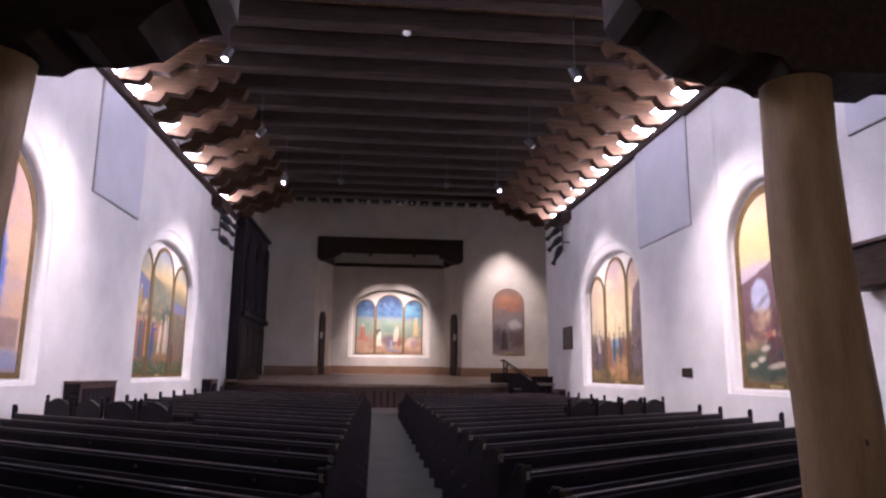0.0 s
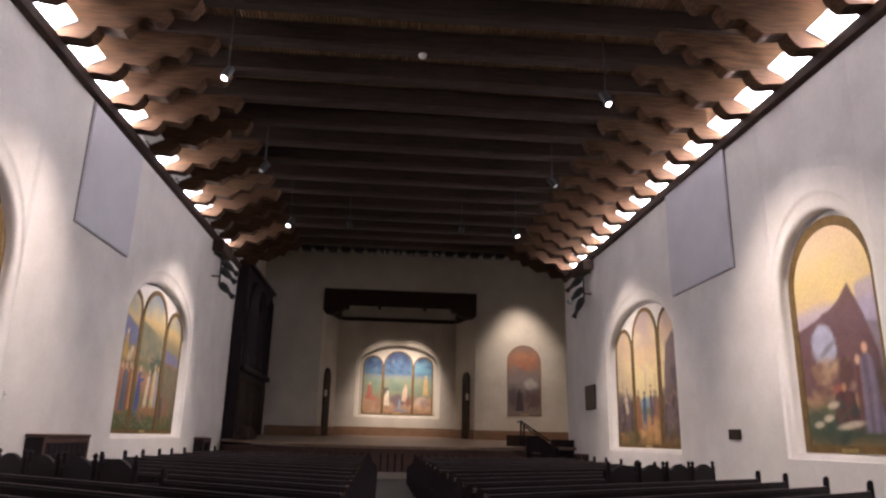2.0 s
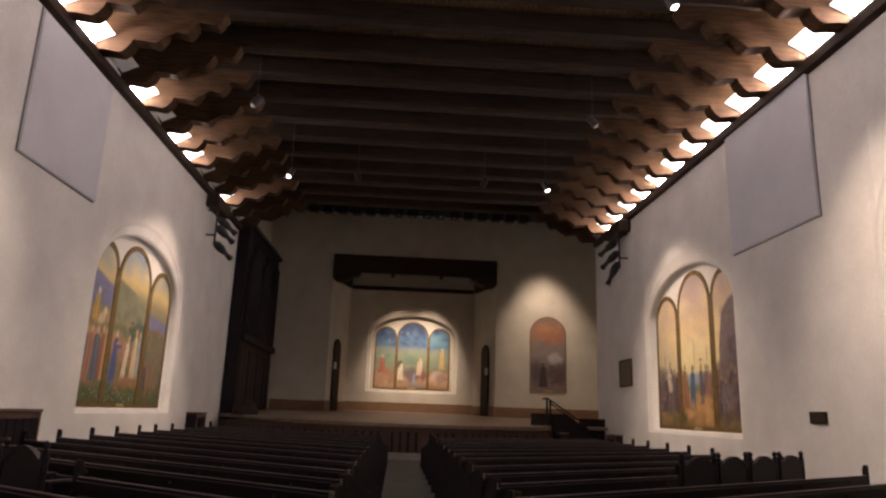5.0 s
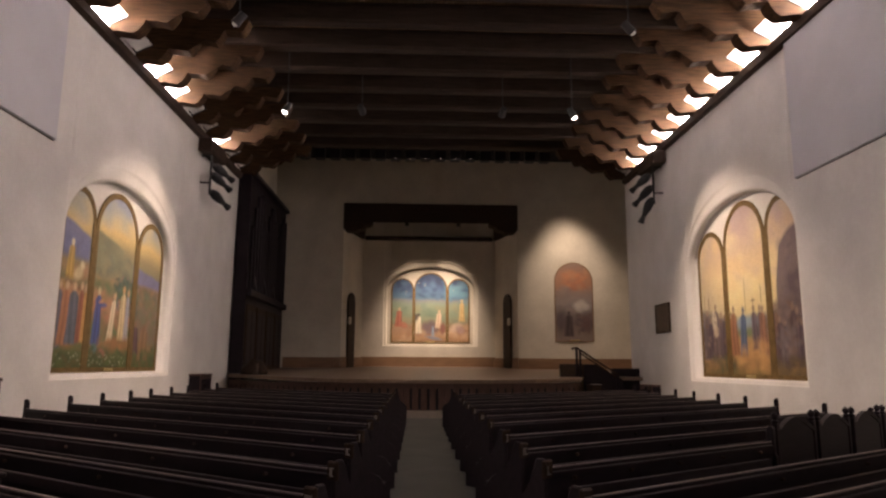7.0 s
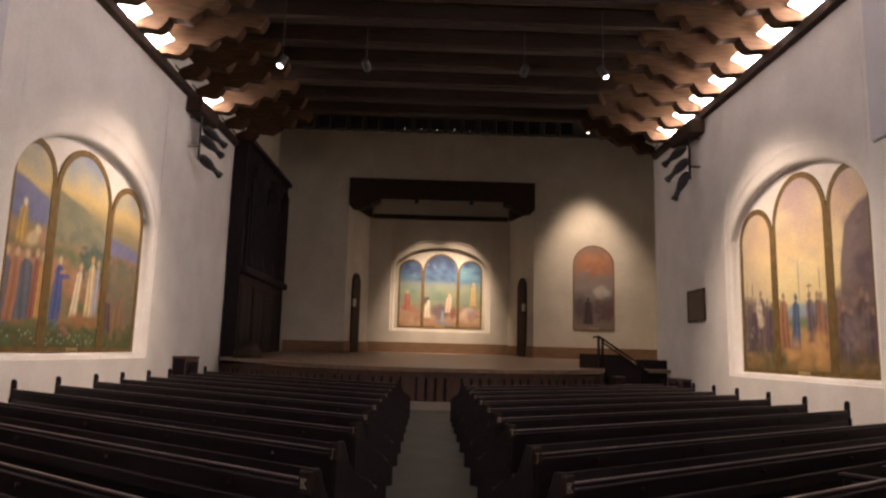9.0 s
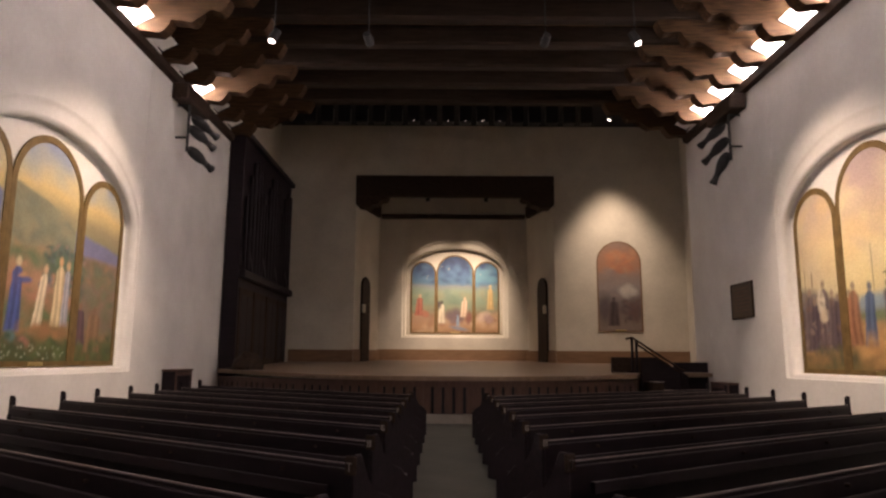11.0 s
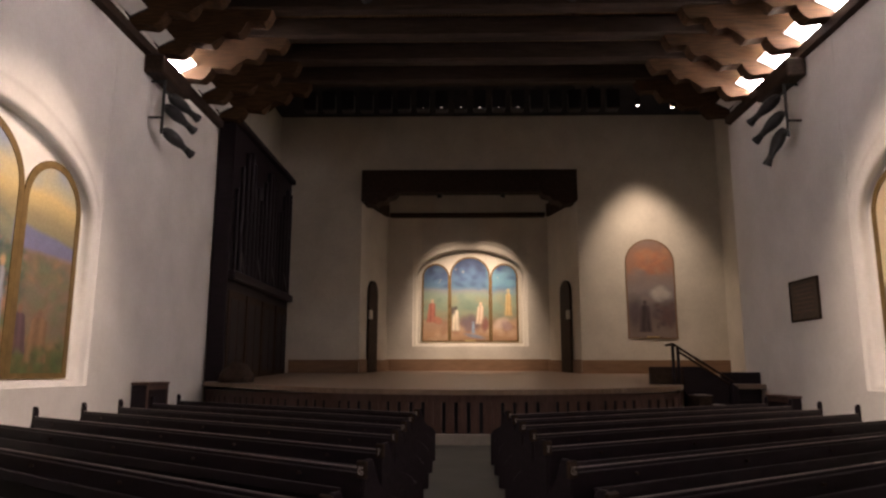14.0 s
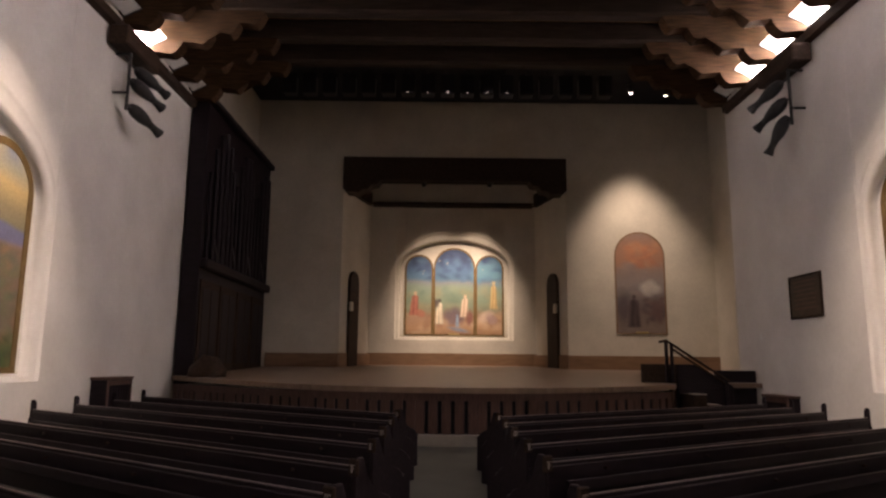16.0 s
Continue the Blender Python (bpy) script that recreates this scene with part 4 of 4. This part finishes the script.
def letter(p, n_, s):
    """The painted row letter on the block at a pew's aisle end."""
    if n_ not in LETTERS:
        c = bpy.data.curves.new("letter", "FONT")
        c.body, c.size, c.extrude, c.align_x = n_, 0.075, 0.002, "CENTER"
        ob = bpy.data.objects.new("letter", c)
        scene.collection.objects.link(ob)
        me = bpy.data.meshes.new_from_object(ob.evaluated_get(bpy.context.evaluated_depsgraph_get()))
        bpy.data.objects.remove(ob)
        me.materials.clear()
        me.materials.append(PAPER)
        LETTERS[n_] = me
    ob = new("letter", LETTERS[n_])
    ob.parent = p
    ob["label"] = "pale row letter on the pew end"
    ob.matrix_basis = pose(0.0, -0.092, 0.70, 90, 0, 0)


for rows, x, length, short, short_row, s in ((ROWS_L, -0.43, 6.4, 2.7, 8.5, -1), (ROWS_R, 0.83, 6.42, 2.9, 10.42, 1)):
    first = None
    for i, y in enumerate(rows):
        m = pose(x, y, 0, 0, 0, FAN_R if s > 0 else -FAN_L)
        if y == short_row:
            p = pew(short, s)
            p.matrix_basis = m
        elif first is None:
            p = first = pew(length, s)
            first.matrix_basis = m
        else:
            p = copy_thing(first, m)
        letter(p, chr(65 + len(rows) - i), s)

# ---------------------------------------------------------------- wall panels, plaques, cabinets
for x, s, y0, y1, z0, z1 in ((XL, 1, 14.1, 16.75, 4.96, 7.34), (XR, -1, 14.7, 17.75, 4.8, 7.44)):
    t = base("acoustic_panel", (x, 0, 0), "large white cloth-covered acoustic panel hung on the wall", "panel", "acoustic panels")
    part("cloth", box(min(s * 0.012, s * 0.07), max(s * 0.012, s * 0.07), y0, y1, z0, z1, 0.01), CANVAS, t)
    # thin grey strips at near side and bottom stand in for the panel's shadow
    part("edge_shade", box(min(s * 0.002, s * 0.028), max(s * 0.002, s * 0.028), y0 - 0.007, y0 - 0.001, z0, z1 + 0.05, 0.0), EDGE_SHADE, t)
    part("edge_shade", box(min(s * 0.002, s * 0.028), max(s * 0.002, s * 0.028), y0 - 0.007, y1, z0 - 0.011, z0 - 0.001, 0.0), EDGE_SHADE, t)
t = base("acoustic_panel", (XR, 0, 0), "large white cloth-covered acoustic panel hung on the wall", "panel", "acoustic panels")
part("cloth", box(-0.07, -0.012, 6.3, 9.35, 5.02, 7.4, 0.01), CANVAS, t)
# shadow line under this panel, again a grey strip
part("edge_shade", box(-0.05, -0.002, 6.3, 9.35, 5.009, 5.019), EDGE_SHADE, t)

# bronze plaque and small sign on the right wall
t = base("plaque", (XR, 24.98, 2.73), "dark bronze memorial plaque with a raised rim", "plaque")
part("plate", box(-0.03, -0.003, -0.53, 0.53, -0.37, 0.37, 0.006), BRONZE, t)
for y0, y1, z0, z1 in ((-0.56, 0.56, 0.37, 0.41), (-0.56, 0.56, -0.41, -0.37), (-0.56, -0.53, -0.37, 0.37), (0.53, 0.56, -0.37, 0.37)):
    part("rim", box(-0.045, -0.002, y0, y1, z0, z1, 0.005), WOOD_DARK, t)
for i in range(7):
    part("text_line", box(-0.034, -0.03, -0.4 + 0.03 * (i % 3), 0.4 - 0.05 * (i % 2), 0.27 - i * 0.085, 0.30 - i * 0.085), WOOD_SLAT, t, "unreadable raised line of lettering")
t = base("wall_sign", (XR, 15.3, 1.47), "small dark wooden sign on the plaster wall", "sign")
part("board", box(-0.03, -0.003, -0.24, 0.24, -0.10, 0.10, 0.008), WOOD_DARK, t)
part("rim", box(-0.036, -0.03, -0.2, 0.2, -0.07, 0.07, 0.002), BRONZE, t)
t = base("wall_switch", (XL, 12.9, 1.75), "small white switch plate on the plaster wall", "switch")
part("plate", box(0.002, 0.014, -0.05, 0.05, -0.07, 0.07, 0.004), WHITE, t)
part("toggle", box(0.014, 0.024, -0.012, 0.012, -0.02, 0.02, 0.002), WHITE, t)
t = base("wall_switch", (XR, 26.9, 2.05), "small white switch plate on the plaster wall", "switch")
part("plate", box(-0.014, -0.002, -0.05, 0.05, -0.07, 0.07, 0.004), WHITE, t)
part("toggle", box(-0.024, -0.014, -0.012, 0.012, -0.02, 0.02, 0.002), WHITE, t)


def radiator_cabinet(x, s, y0, y1, h, d, label):
    t = base("radiator_cabinet", (x, (y0 + y1) / 2, 0), label, "cabinet", "wall cabinets")
    L = (y1 - y0) / 2
    X = lambda a, b: (min(s * a, s * b), max(s * a, s * b))
    part("body", box(*X(0.004, d), -L + 0.03, L - 0.03, 0, h - 0.05, 0.006), WOOD_PEW, t)
    part("top", box(*X(0.004, d + 0.04), -L - 0.01, L + 0.01, h - 0.048, h, 0.010), WOOD_SLAT, t)
    for y in (-L + 0.001, L - 0.061):
        part("stile", box(*X(d + 0.002, d + 0.022), y, y + 0.06, 0, h - 0.05, 0.004), WOOD_SLAT, t)
    for z in (0.06, h - 0.14):
        part("rail", box(*X(d + 0.002, d + 0.020), -L + 0.062, L - 0.062, z, z + 0.08, 0.004), WOOD_SLAT, t)
    n = 7
    for i in range(n):
        y = -L + 0.12 + (2 * L - 0.24) * (i + 0.5) / n
        part("spindle", box(*X(d + 0.002, d + 0.014), y - 0.02, y + 0.02, 0.142, h - 0.142, 0.004), WOOD_PEW, t)
    part("latch", box(*X(d + 0.02, d + 0.032), -0.04, 0.04, h * 0.55, h * 0.55 + 0.06, 0.004), PAPER, t, "small pale tag")
    return t


radiator_cabinet(XL, 1, 13.75, 15.55, 1.18, 0.3, "dark wooden radiator cabinet against the plaster wall")
radiator_cabinet(XL, 1, 24.25, 25.2, 1.12, 0.3, "low dark wooden radiator cabinet beside the stage")
radiator_cabinet(XR, -1, 25.45, 26.5, 0.86, 0.24, "low dark wooden radiator cabinet beside the stage steps")

# ---------------------------------------------------------------- carved armchairs at the ends of the short rows


def carved_chair():
    t = base("carved_armchair", (0, 0, 0), "dark carved wooden armchair with an arched panelled back", "chair", "carved armchairs")
    w = 0.37
    part("seat", box(-w, w, 0.0, 0.44, 0.40, 0.44, 0.01), WOOD_PEW, t)
    crest = [(-w + 0.05, 0.46)] + [(-w + 0.05 + (2 * w - 0.1) * i / 12, 0.78 + 0.11 * math.sin(math.pi * i / 12)) for i in range(13)] + [(w - 0.05, 0.46)]
    part("back_panel", prism(crest, -0.03, 0.0, "y", 0.006), WOOD_PEW, t)
    part("crest_rail", prism([(a, b) for a, b in [(-w + 0.05 + (2 * w - 0.1) * i / 12, 0.78 + 0.11 * math.sin(math.pi * i / 12)) for i in range(13)]] + [(w - 0.05 - (2 * w - 0.1) * i / 12, 0.82 + 0.11 * math.sin(math.pi * i / 12)) for i in range(13)], -0.04, 0.01, "y"), WOOD_PEW, t)
    for x in (-w, w - 0.06):
        p = part("back_post", box(x, x + 0.06, -0.04, 0.02, 0, 0.88, 0.008), WOOD_PEW, t)
        part("finial", lathe([(0.028, 0.878), (0.034, 0.90), (0.018, 0.915), (0.034, 0.935), (0.03, 0.96), (0.006, 0.985)], 10), WOOD_PEW, p).matrix_basis = pose(x + 0.03, -0.01, 0)
        part("front_leg", box(x, x + 0.06, 0.39, 0.45, 0, 0.62, 0.008), WOOD_PEW, t)
        part("arm", box(x - 0.005, x + 0.065, 0.022, 0.48, 0.62, 0.655, 0.01), WOOD_PEW, t)
        part("stretcher", box(x + 0.015, x + 0.045, 0.022, 0.388, 0.14, 0.18, 0.004), WOOD_PEW, t)
    return t


ch = carved_chair()
ch.matrix_basis = pose(3.55, 10.42 + 0.7 * 2.69, 0, 0, 0, FAN_R)
for x in (4.18, 4.81, 5.44):
    copy_thing(ch, pose(x, 10.42 + 0.7 * (x - 0.86), 0, 0, 0, FAN_R + 2))
for x in (-5.25, -4.6, -3.95, -3.3):
    copy_thing(ch, pose(x, 8.5 + 0.74 * (-0.46 - x), 0, 0, 0, -FAN_L - 1))

# ---------------------------------------------------------------- columns and gallery near the entrance
def bend(x, z):
    """The natural crook of a column's trunk, towards the aisle."""
    return 0.03 * math.sin(z * 2.1) - math.copysign(0.10, x) * (z / 3.2) ** 1.5


for x, drop, off in ((2.48, 0.0, 0.12), (-2.4, 0.09, 0.0)):
    t = base("column", (x, 3.85, 0), "adzed round pine column carrying a carved wooden bracket", "column", "gallery columns")
    bm = lathe([(0.24, 0.0), (0.237, 0.3), (0.234, 0.6), (0.23, 1.0), (0.226, 1.3), (0.222, 1.7), (0.216, 2.1), (0.212, 2.5), (0.206, 2.8), (0.205, 3.175 - drop)], 18)
    for v in bm.verts:
        k_ = 1 + 0.05 * noise.noise(Vector((v.co.x * 4, v.co.y * 4, v.co.z * 1.5 + x)))
        v.co.x *= k_
        v.co.y *= k_
        v.co.x += bend(x, v.co.z)
    part("shaft", bm, WOOD_COLUMN, t, smooth=True)
    for i_, (a_, z_, r_) in enumerate(((-95, 1.05, 0.03), (-60, 1.75, 0.035), (-120, 2.35, 0.025), (-75, 0.5, 0.03), (-100, 0.35, 0.02))):
        k_ = 0.242 - 0.01 * z_
        c_ = Vector((k_ * math.cos(radians(a_)), k_ * math.sin(radians(a_)), z_))
        o_ = Vector((bend(x, z_), 0, 0))
        part("knot", tube(c_ * 0.93 + Vector((0, 0, z_ * 0.07)) + o_, c_ * 0.985 + Vector((0, 0, z_ * 0.015)) + o_, r_, r_ * 0.6, 10), WOOD_SLAT, t, "dark knot in the wood")
    out = [(-1.35, 3.95), (-1.34, 3.60), (-1.26, 3.50), (-1.12, 3.50), (-1.02, 3.40), (-0.92, 3.30), (-0.76, 3.30), (-0.66, 3.24), (-0.52, 3.28), (-0.42, 3.26), (-0.36, 3.18)]
    out = out + [(-a, b) for a, b in out[::-1]]
    out = [(a + off, b - (drop if b < 3.9 else 0)) for a, b in out]
    part("bracket", prism(out, -0.24, 0.24, "y", 0.02), WOOD_DARK, t, "carved scalloped bracket of dark wood")
g = part("gallery_beam", box(XL + 0.002, XR - 0.002, 3.6, 4.1, 3.952, 4.4, 0.04), WOOD_DARK)
tagged(g, "heavy dark beam under the edge of the gallery", "beam")
tagged(part("gallery_floor", box(XL + 0.002, XR - 0.002, YB, 4.1, 4.402, 4.55), WOOD_DARK), "dark boarded underside of the gallery", "gallery", kind="structure")
tagged(part("gallery_parapet", box(XL + 0.002, XR - 0.002, 3.9, 4.08, 4.552, 5.5), PLASTER), "plaster parapet of the gallery", "parapet", kind="structure")
t = base("wall_beam", (XR, 0, 0), "dark wooden beam fixed along the wall under the gallery", "beam")
part("beam", box(-0.35, -0.002, 4.3, 9.3, 2.62, 3.22, 0.03), WOOD_DARK, t)
part("ledge", box(-0.40, -0.002, 4.3, 9.34, 3.222, 3.28, 0.01), WOOD_SLAT, t)

# ---------------------------------------------------------------- track heads, detector, stage lanterns


def track_head(eye, target, lit, top, name="track_spotlight"):
    t = base(name, eye, ("lit" if lit else "unlit") + " black spotlight can hanging from a ceiling beam", "spotlight", "ceiling spotlights")
    way = (Vector(target) - Vector(eye)).normalized()
    part("stem", tube((0, 0, 0.05), (0, 0, top - eye[2]), 0.014), BLACK, t)
    part("yoke", box(-0.10, 0.10, -0.015, 0.015, 0.0, 0.06, 0.005), BLACK, t)
    part("can", tube(-way * 0.14, way * 0.12, 0.075, 0.085, 16), BLACK, t)
    f = bmesh.new()
    bmesh.ops.create_uvsphere(f, u_segments=14, v_segments=8, radius=0.062, matrix=Matrix.Translation(way * 0.10))
    part("lamp_face", f, BULB if lit else WHITE, t, smooth=True)
    return t


for eye, target in HEADS:
    track_head(eye, target, True, ZC - 0.02)
for eye, target in (((-3.3, 17.6, 7.6), (-6, 17.6, 4)), ((3.9, 17.6, 7.6), (7, 17.6, 4)), ((-1.42, 22.05, 7.62), (0, 30, 4)), ((2.09, 22.05, 7.62), (1, 30, 4))):
    track_head(eye, target, False, ZC - 0.02)
track_head((5.75, 31.7, 9.62), (6.5, 33.9, 5.2), True, 10.0)
track_head((6.75, 31.5, 9.47), (6.9, 33.9, 5.2), True, 10.0)
t = base("smoke_detector", (0.33, 13.5, 8.5), "round white smoke detector under a ceiling beam", "detector")
part("body", lathe([(0.05, -0.07), (0.075, -0.05), (0.085, -0.02), (0.085, -0.002)], 18), WHITE, t)
part("grille", lathe([(0.03, -0.085), (0.045, -0.071)], 14), WHITE, t)

# lanterns over the stage
t0 = None
for i in range(17):
    x = -4.4 + 0.58 * i
    t = base("stage_lantern", (x, 31.4, 9.2), "black box lantern hanging above the stage", "stage light", "lanterns above the stage")
    part("housing", box(-0.19, 0.19, -0.18, 0.18, 0.0, 0.55, 0.03), BLACK, t)
    part("hanger", tube((0, 0, 0.55), (0, 0, 0.8), 0.02), BLACK, t)
    part("shade", box(-0.2, 0.2, -0.2, -0.182, 0.02, 0.6, 0.004), VOID, t)
    if 6 <= i <= 11:
        part("pilot_lamp", tube((0.0, -0.21, 0.04), (0, -0.2, 0.04), 0.013, None, 10), PILOT, t, "tiny lit pilot lamp")


def lantern_pole(x, s, y):
    t = base("lantern_bracket", (x, y, 0), "black pipe bracket carrying three theatre lanterns on the wall", "stage light", "wall lantern brackets")
    part("pipe", tube((s * 0.28, 0, 5.92), (s * 0.28, 0, 7.3), 0.03), BLACK, t)
    part("crossbar", tube((s * 0.01, 0, 7.0), (s * 0.30, 0, 7.0), 0.025), BLACK, t)
    part("crossbar", tube((s * 0.01, 0, 6.25), (s * 0.30, 0, 6.25), 0.025), BLACK, t)
    part("header", box(min(s * 0.02, s * 0.4), max(s * 0.02, s * 0.4), -0.4, 1.0, 7.02, 7.4, 0.03), WOOD_DARK, t)
    body = [(0.035, -0.10), (0.075, -0.06), (0.115, 0.02), (0.128, 0.12), (0.122, 0.24), (0.098, 0.34), (0.072, 0.42), (0.066, 0.50)]
    if s > 0:
        aims = ((6.80, 0.16, (0.46, 0.82, -0.34)), (6.52, 0.02, (0.44, 0.80, -0.40)), (6.02, 0.02, (0.42, 0.80, -0.42)))
    else:
        aims = ((6.85, 0.16, (-0.46, 0.70, -0.45)), (6.45, 0.04, (-0.42, 0.66, -0.52)), (6.08, 0.02, (-0.30, 0.42, -0.82)))
    for z, dy, d in aims:
        p0 = Vector((s * 0.30, 0.20 + dy, z))
        way = Vector(d).normalized()
        turn = Matrix.Translation(p0) @ way.to_track_quat("Z", "Y").to_matrix().to_4x4()
        bm = lathe(body, 16)
        bm.transform(turn)
        b = part("lantern", bm, BLACK, t, smooth=True)
        bm = lathe([(0.066, 0.501), (0.070, 0.58), (0.092, 0.66), (0.096, 0.70)], 16)
        bm.transform(turn)
        part("snout", bm, BLACK, b, smooth=True)
        part("yoke", box(-0.15, 0.15, -0.018, 0.018, 0.10, 0.14, 0.004, turn), BLACK, b)
        part("clamp", tube((s * 0.28, 0, z), p0 + way * 0.06, 0.022), BLACK, b)
    return t


lantern_pole(XL, 1, 24.1)
lantern_pole(XR, -1, 24.5)

# ---------------------------------------------------------------- organ front beside the stage
X0 = XL + 0.02
t = base("organ_case", (0, 0, 0), "tall dark panelled organ case beside the stage", "organ")
part("body", box(X0, X0 + 0.42, YE + 0.02, YS - 0.02, 0.9, 7.55, 0.01), WOOD_PEW, t)
part("cornice", box(X0, X0 + 0.56, YE + 0.01, YS - 0.01, 7.552, 7.72, 0.03), WOOD_PEW, t)
part("middle_ledge", box(X0 + 0.422, X0 + 0.60, YE + 0.02, YS - 0.02, 3.55, 3.78, 0.03), WOOD_PEW, t)
for i in range(4):
    y = YE + 0.12 + 1.46 * i
    fr = part("panel_frame", box(X0 + 0.422, X0 + 0.46, y, y + 1.34, 1.15, 3.3, 0.01), WOOD_DARK, t)
    part("panel", box(X0 + 0.462, X0 + 0.475, y + 0.14, y + 0.62, 1.35, 3.1, 0.006), WOOD_PEW, fr)
    part("panel", box(X0 + 0.462, X0 + 0.475, y + 0.72, y + 1.2, 1.35, 3.1, 0.006), WOOD_PEW, fr)
    br = [(X0 + 0.46, 3.98), (X0 + 0.46, 3.79), (X0 + 0.58, 3.79), (X0 + 0.57, 3.9), (X0 + 0.5, 4.3), (X0 + 0.46, 4.5)]
    part("scroll_bracket", prism(br, y + 0.6, y + 0.72, "y", 0.01), WOOD_PEW, t)
for i in range(16):
    y = YE + 0.3 + 0.355 * i
    part("pipe", tube((X0 + 0.47, y, 3.79), (X0 + 0.47, y, 5.9 + 1.3 * abs(math.sin(i * 0.55))), 0.05 + 0.03 * abs(math.sin(i * 0.55)), None, 12), WOOD_PEW, t, "dark organ pipe")
t = base("folded_drape", (-5.0, 27.4, ZS + 0.07), "heap of folded brown cloth on the stage floor", "cloth")
bm = bmesh.new()
bmesh.ops.create_icosphere(bm, subdivisions=3, radius=0.4)
for v in bm.verts:
    v.co += v.co.normalized() * 0.09 * noise.noise(v.co * 5)
    v.co.z = max(0, v.co.z * (1.15 if v.co.z > 0 else 0.0))
part("cloth", bm, WOOD_DARK, t, smooth=True)

# ---------------------------------------------------------------- steps and rail beside the stage
t = base("stage_steps", (0, 0, 0), "dark wooden steps with pale nosings climbing to the stage", "steps")
for i in range(4):
    x, z = 5.16 + 0.28 * i, 0.84 - 0.2 * i
    part("tread", box(x, x + 0.278, 26.12, 26.86, 0.0, z, 0.008), WOOD_DARK, t)
    part("nosing", box(x + 0.05, x + 0.28, 26.10, 26.55, z + 0.001, z + 0.014, 0.003), STEP_STONE, t, "worn pale nosing")
t = base("stage_parapet", (0, 0, 0), "low dark wooden parapet behind the stage steps", "parapet")
part("board", box(4.38, 5.118, 26.88, 26.98, 1.055, 1.44, 0.01), WOOD_DARK, t)
part("sloping_side", prism([(5.12, 0.0), (6.3, 0.0), (6.3, 1.0), (6.2, 1.05), (5.5, 1.44), (5.12, 1.44)], 26.88, 26.98, "y", 0.01), WOOD_PEW, t)
part("board", box(6.1, XR - 0.01, 27.25, 27.38, 0.0, 1.32, 0.01), WOOD_PEW, t)
t = base("handrail", (0, 0, 0), "dark wooden handrail on posts beside the stage steps", "handrail")
part("post", box(4.86, 4.92, 26.79, 26.85, 1.05, 1.91, 0.008), WOOD_PEW, t)
part("post", box(4.97, 5.03, 26.79, 26.85, 1.05, 1.86, 0.008), WOOD_PEW, t)
part("post", box(6.10, 6.16, 26.79, 26.85, 0.0, 1.13, 0.008), WOOD_PEW, t)
part("rail", tube((4.74, 26.82, 1.90), (4.90, 26.82, 1.94), 0.028), WOOD_DARK, t)
part("rail", tube((4.89, 26.82, 1.94), (6.2, 26.82, 1.09), 0.028), WOOD_DARK, t)
part("lower_rail", tube((4.99, 26.82, 1.78), (6.12, 26.82, 1.04), 0.024), WOOD_DARK, t)

# invented fitting for the added fill bulb, kept out of view
t = base("pendant_lamp", (2.0, 0.9, 4.4), "added fill bulb on a black cord under the gallery, out of view", "lamp")
part("rose", tube((0, 0, -0.04), (0, 0, 0.0), 0.05, 0.06, 16), BLACK, t)
part("cord", tube((0, 0, -1.64), (0, 0, -0.04), 0.006, None, 8), BLACK, t)
part("holder", tube((0, 0, -1.75), (0, 0, -1.64), 0.035, 0.02), BLACK, t)
bm = bmesh.new()
bmesh.ops.create_uvsphere(bm, u_segments=14, v_segments=8, radius=0.05, matrix=Matrix.Translation((0, 0, -1.80)))
part("bulb", bm, BULB, t, smooth=True).visible_shadow = False

for x in (-0.5, 1.7):
    track_head((x, 34.25, 7.32), (0.58 + 0.3 * (x - 0.58), 36.45, 3.2), False, 8.2)
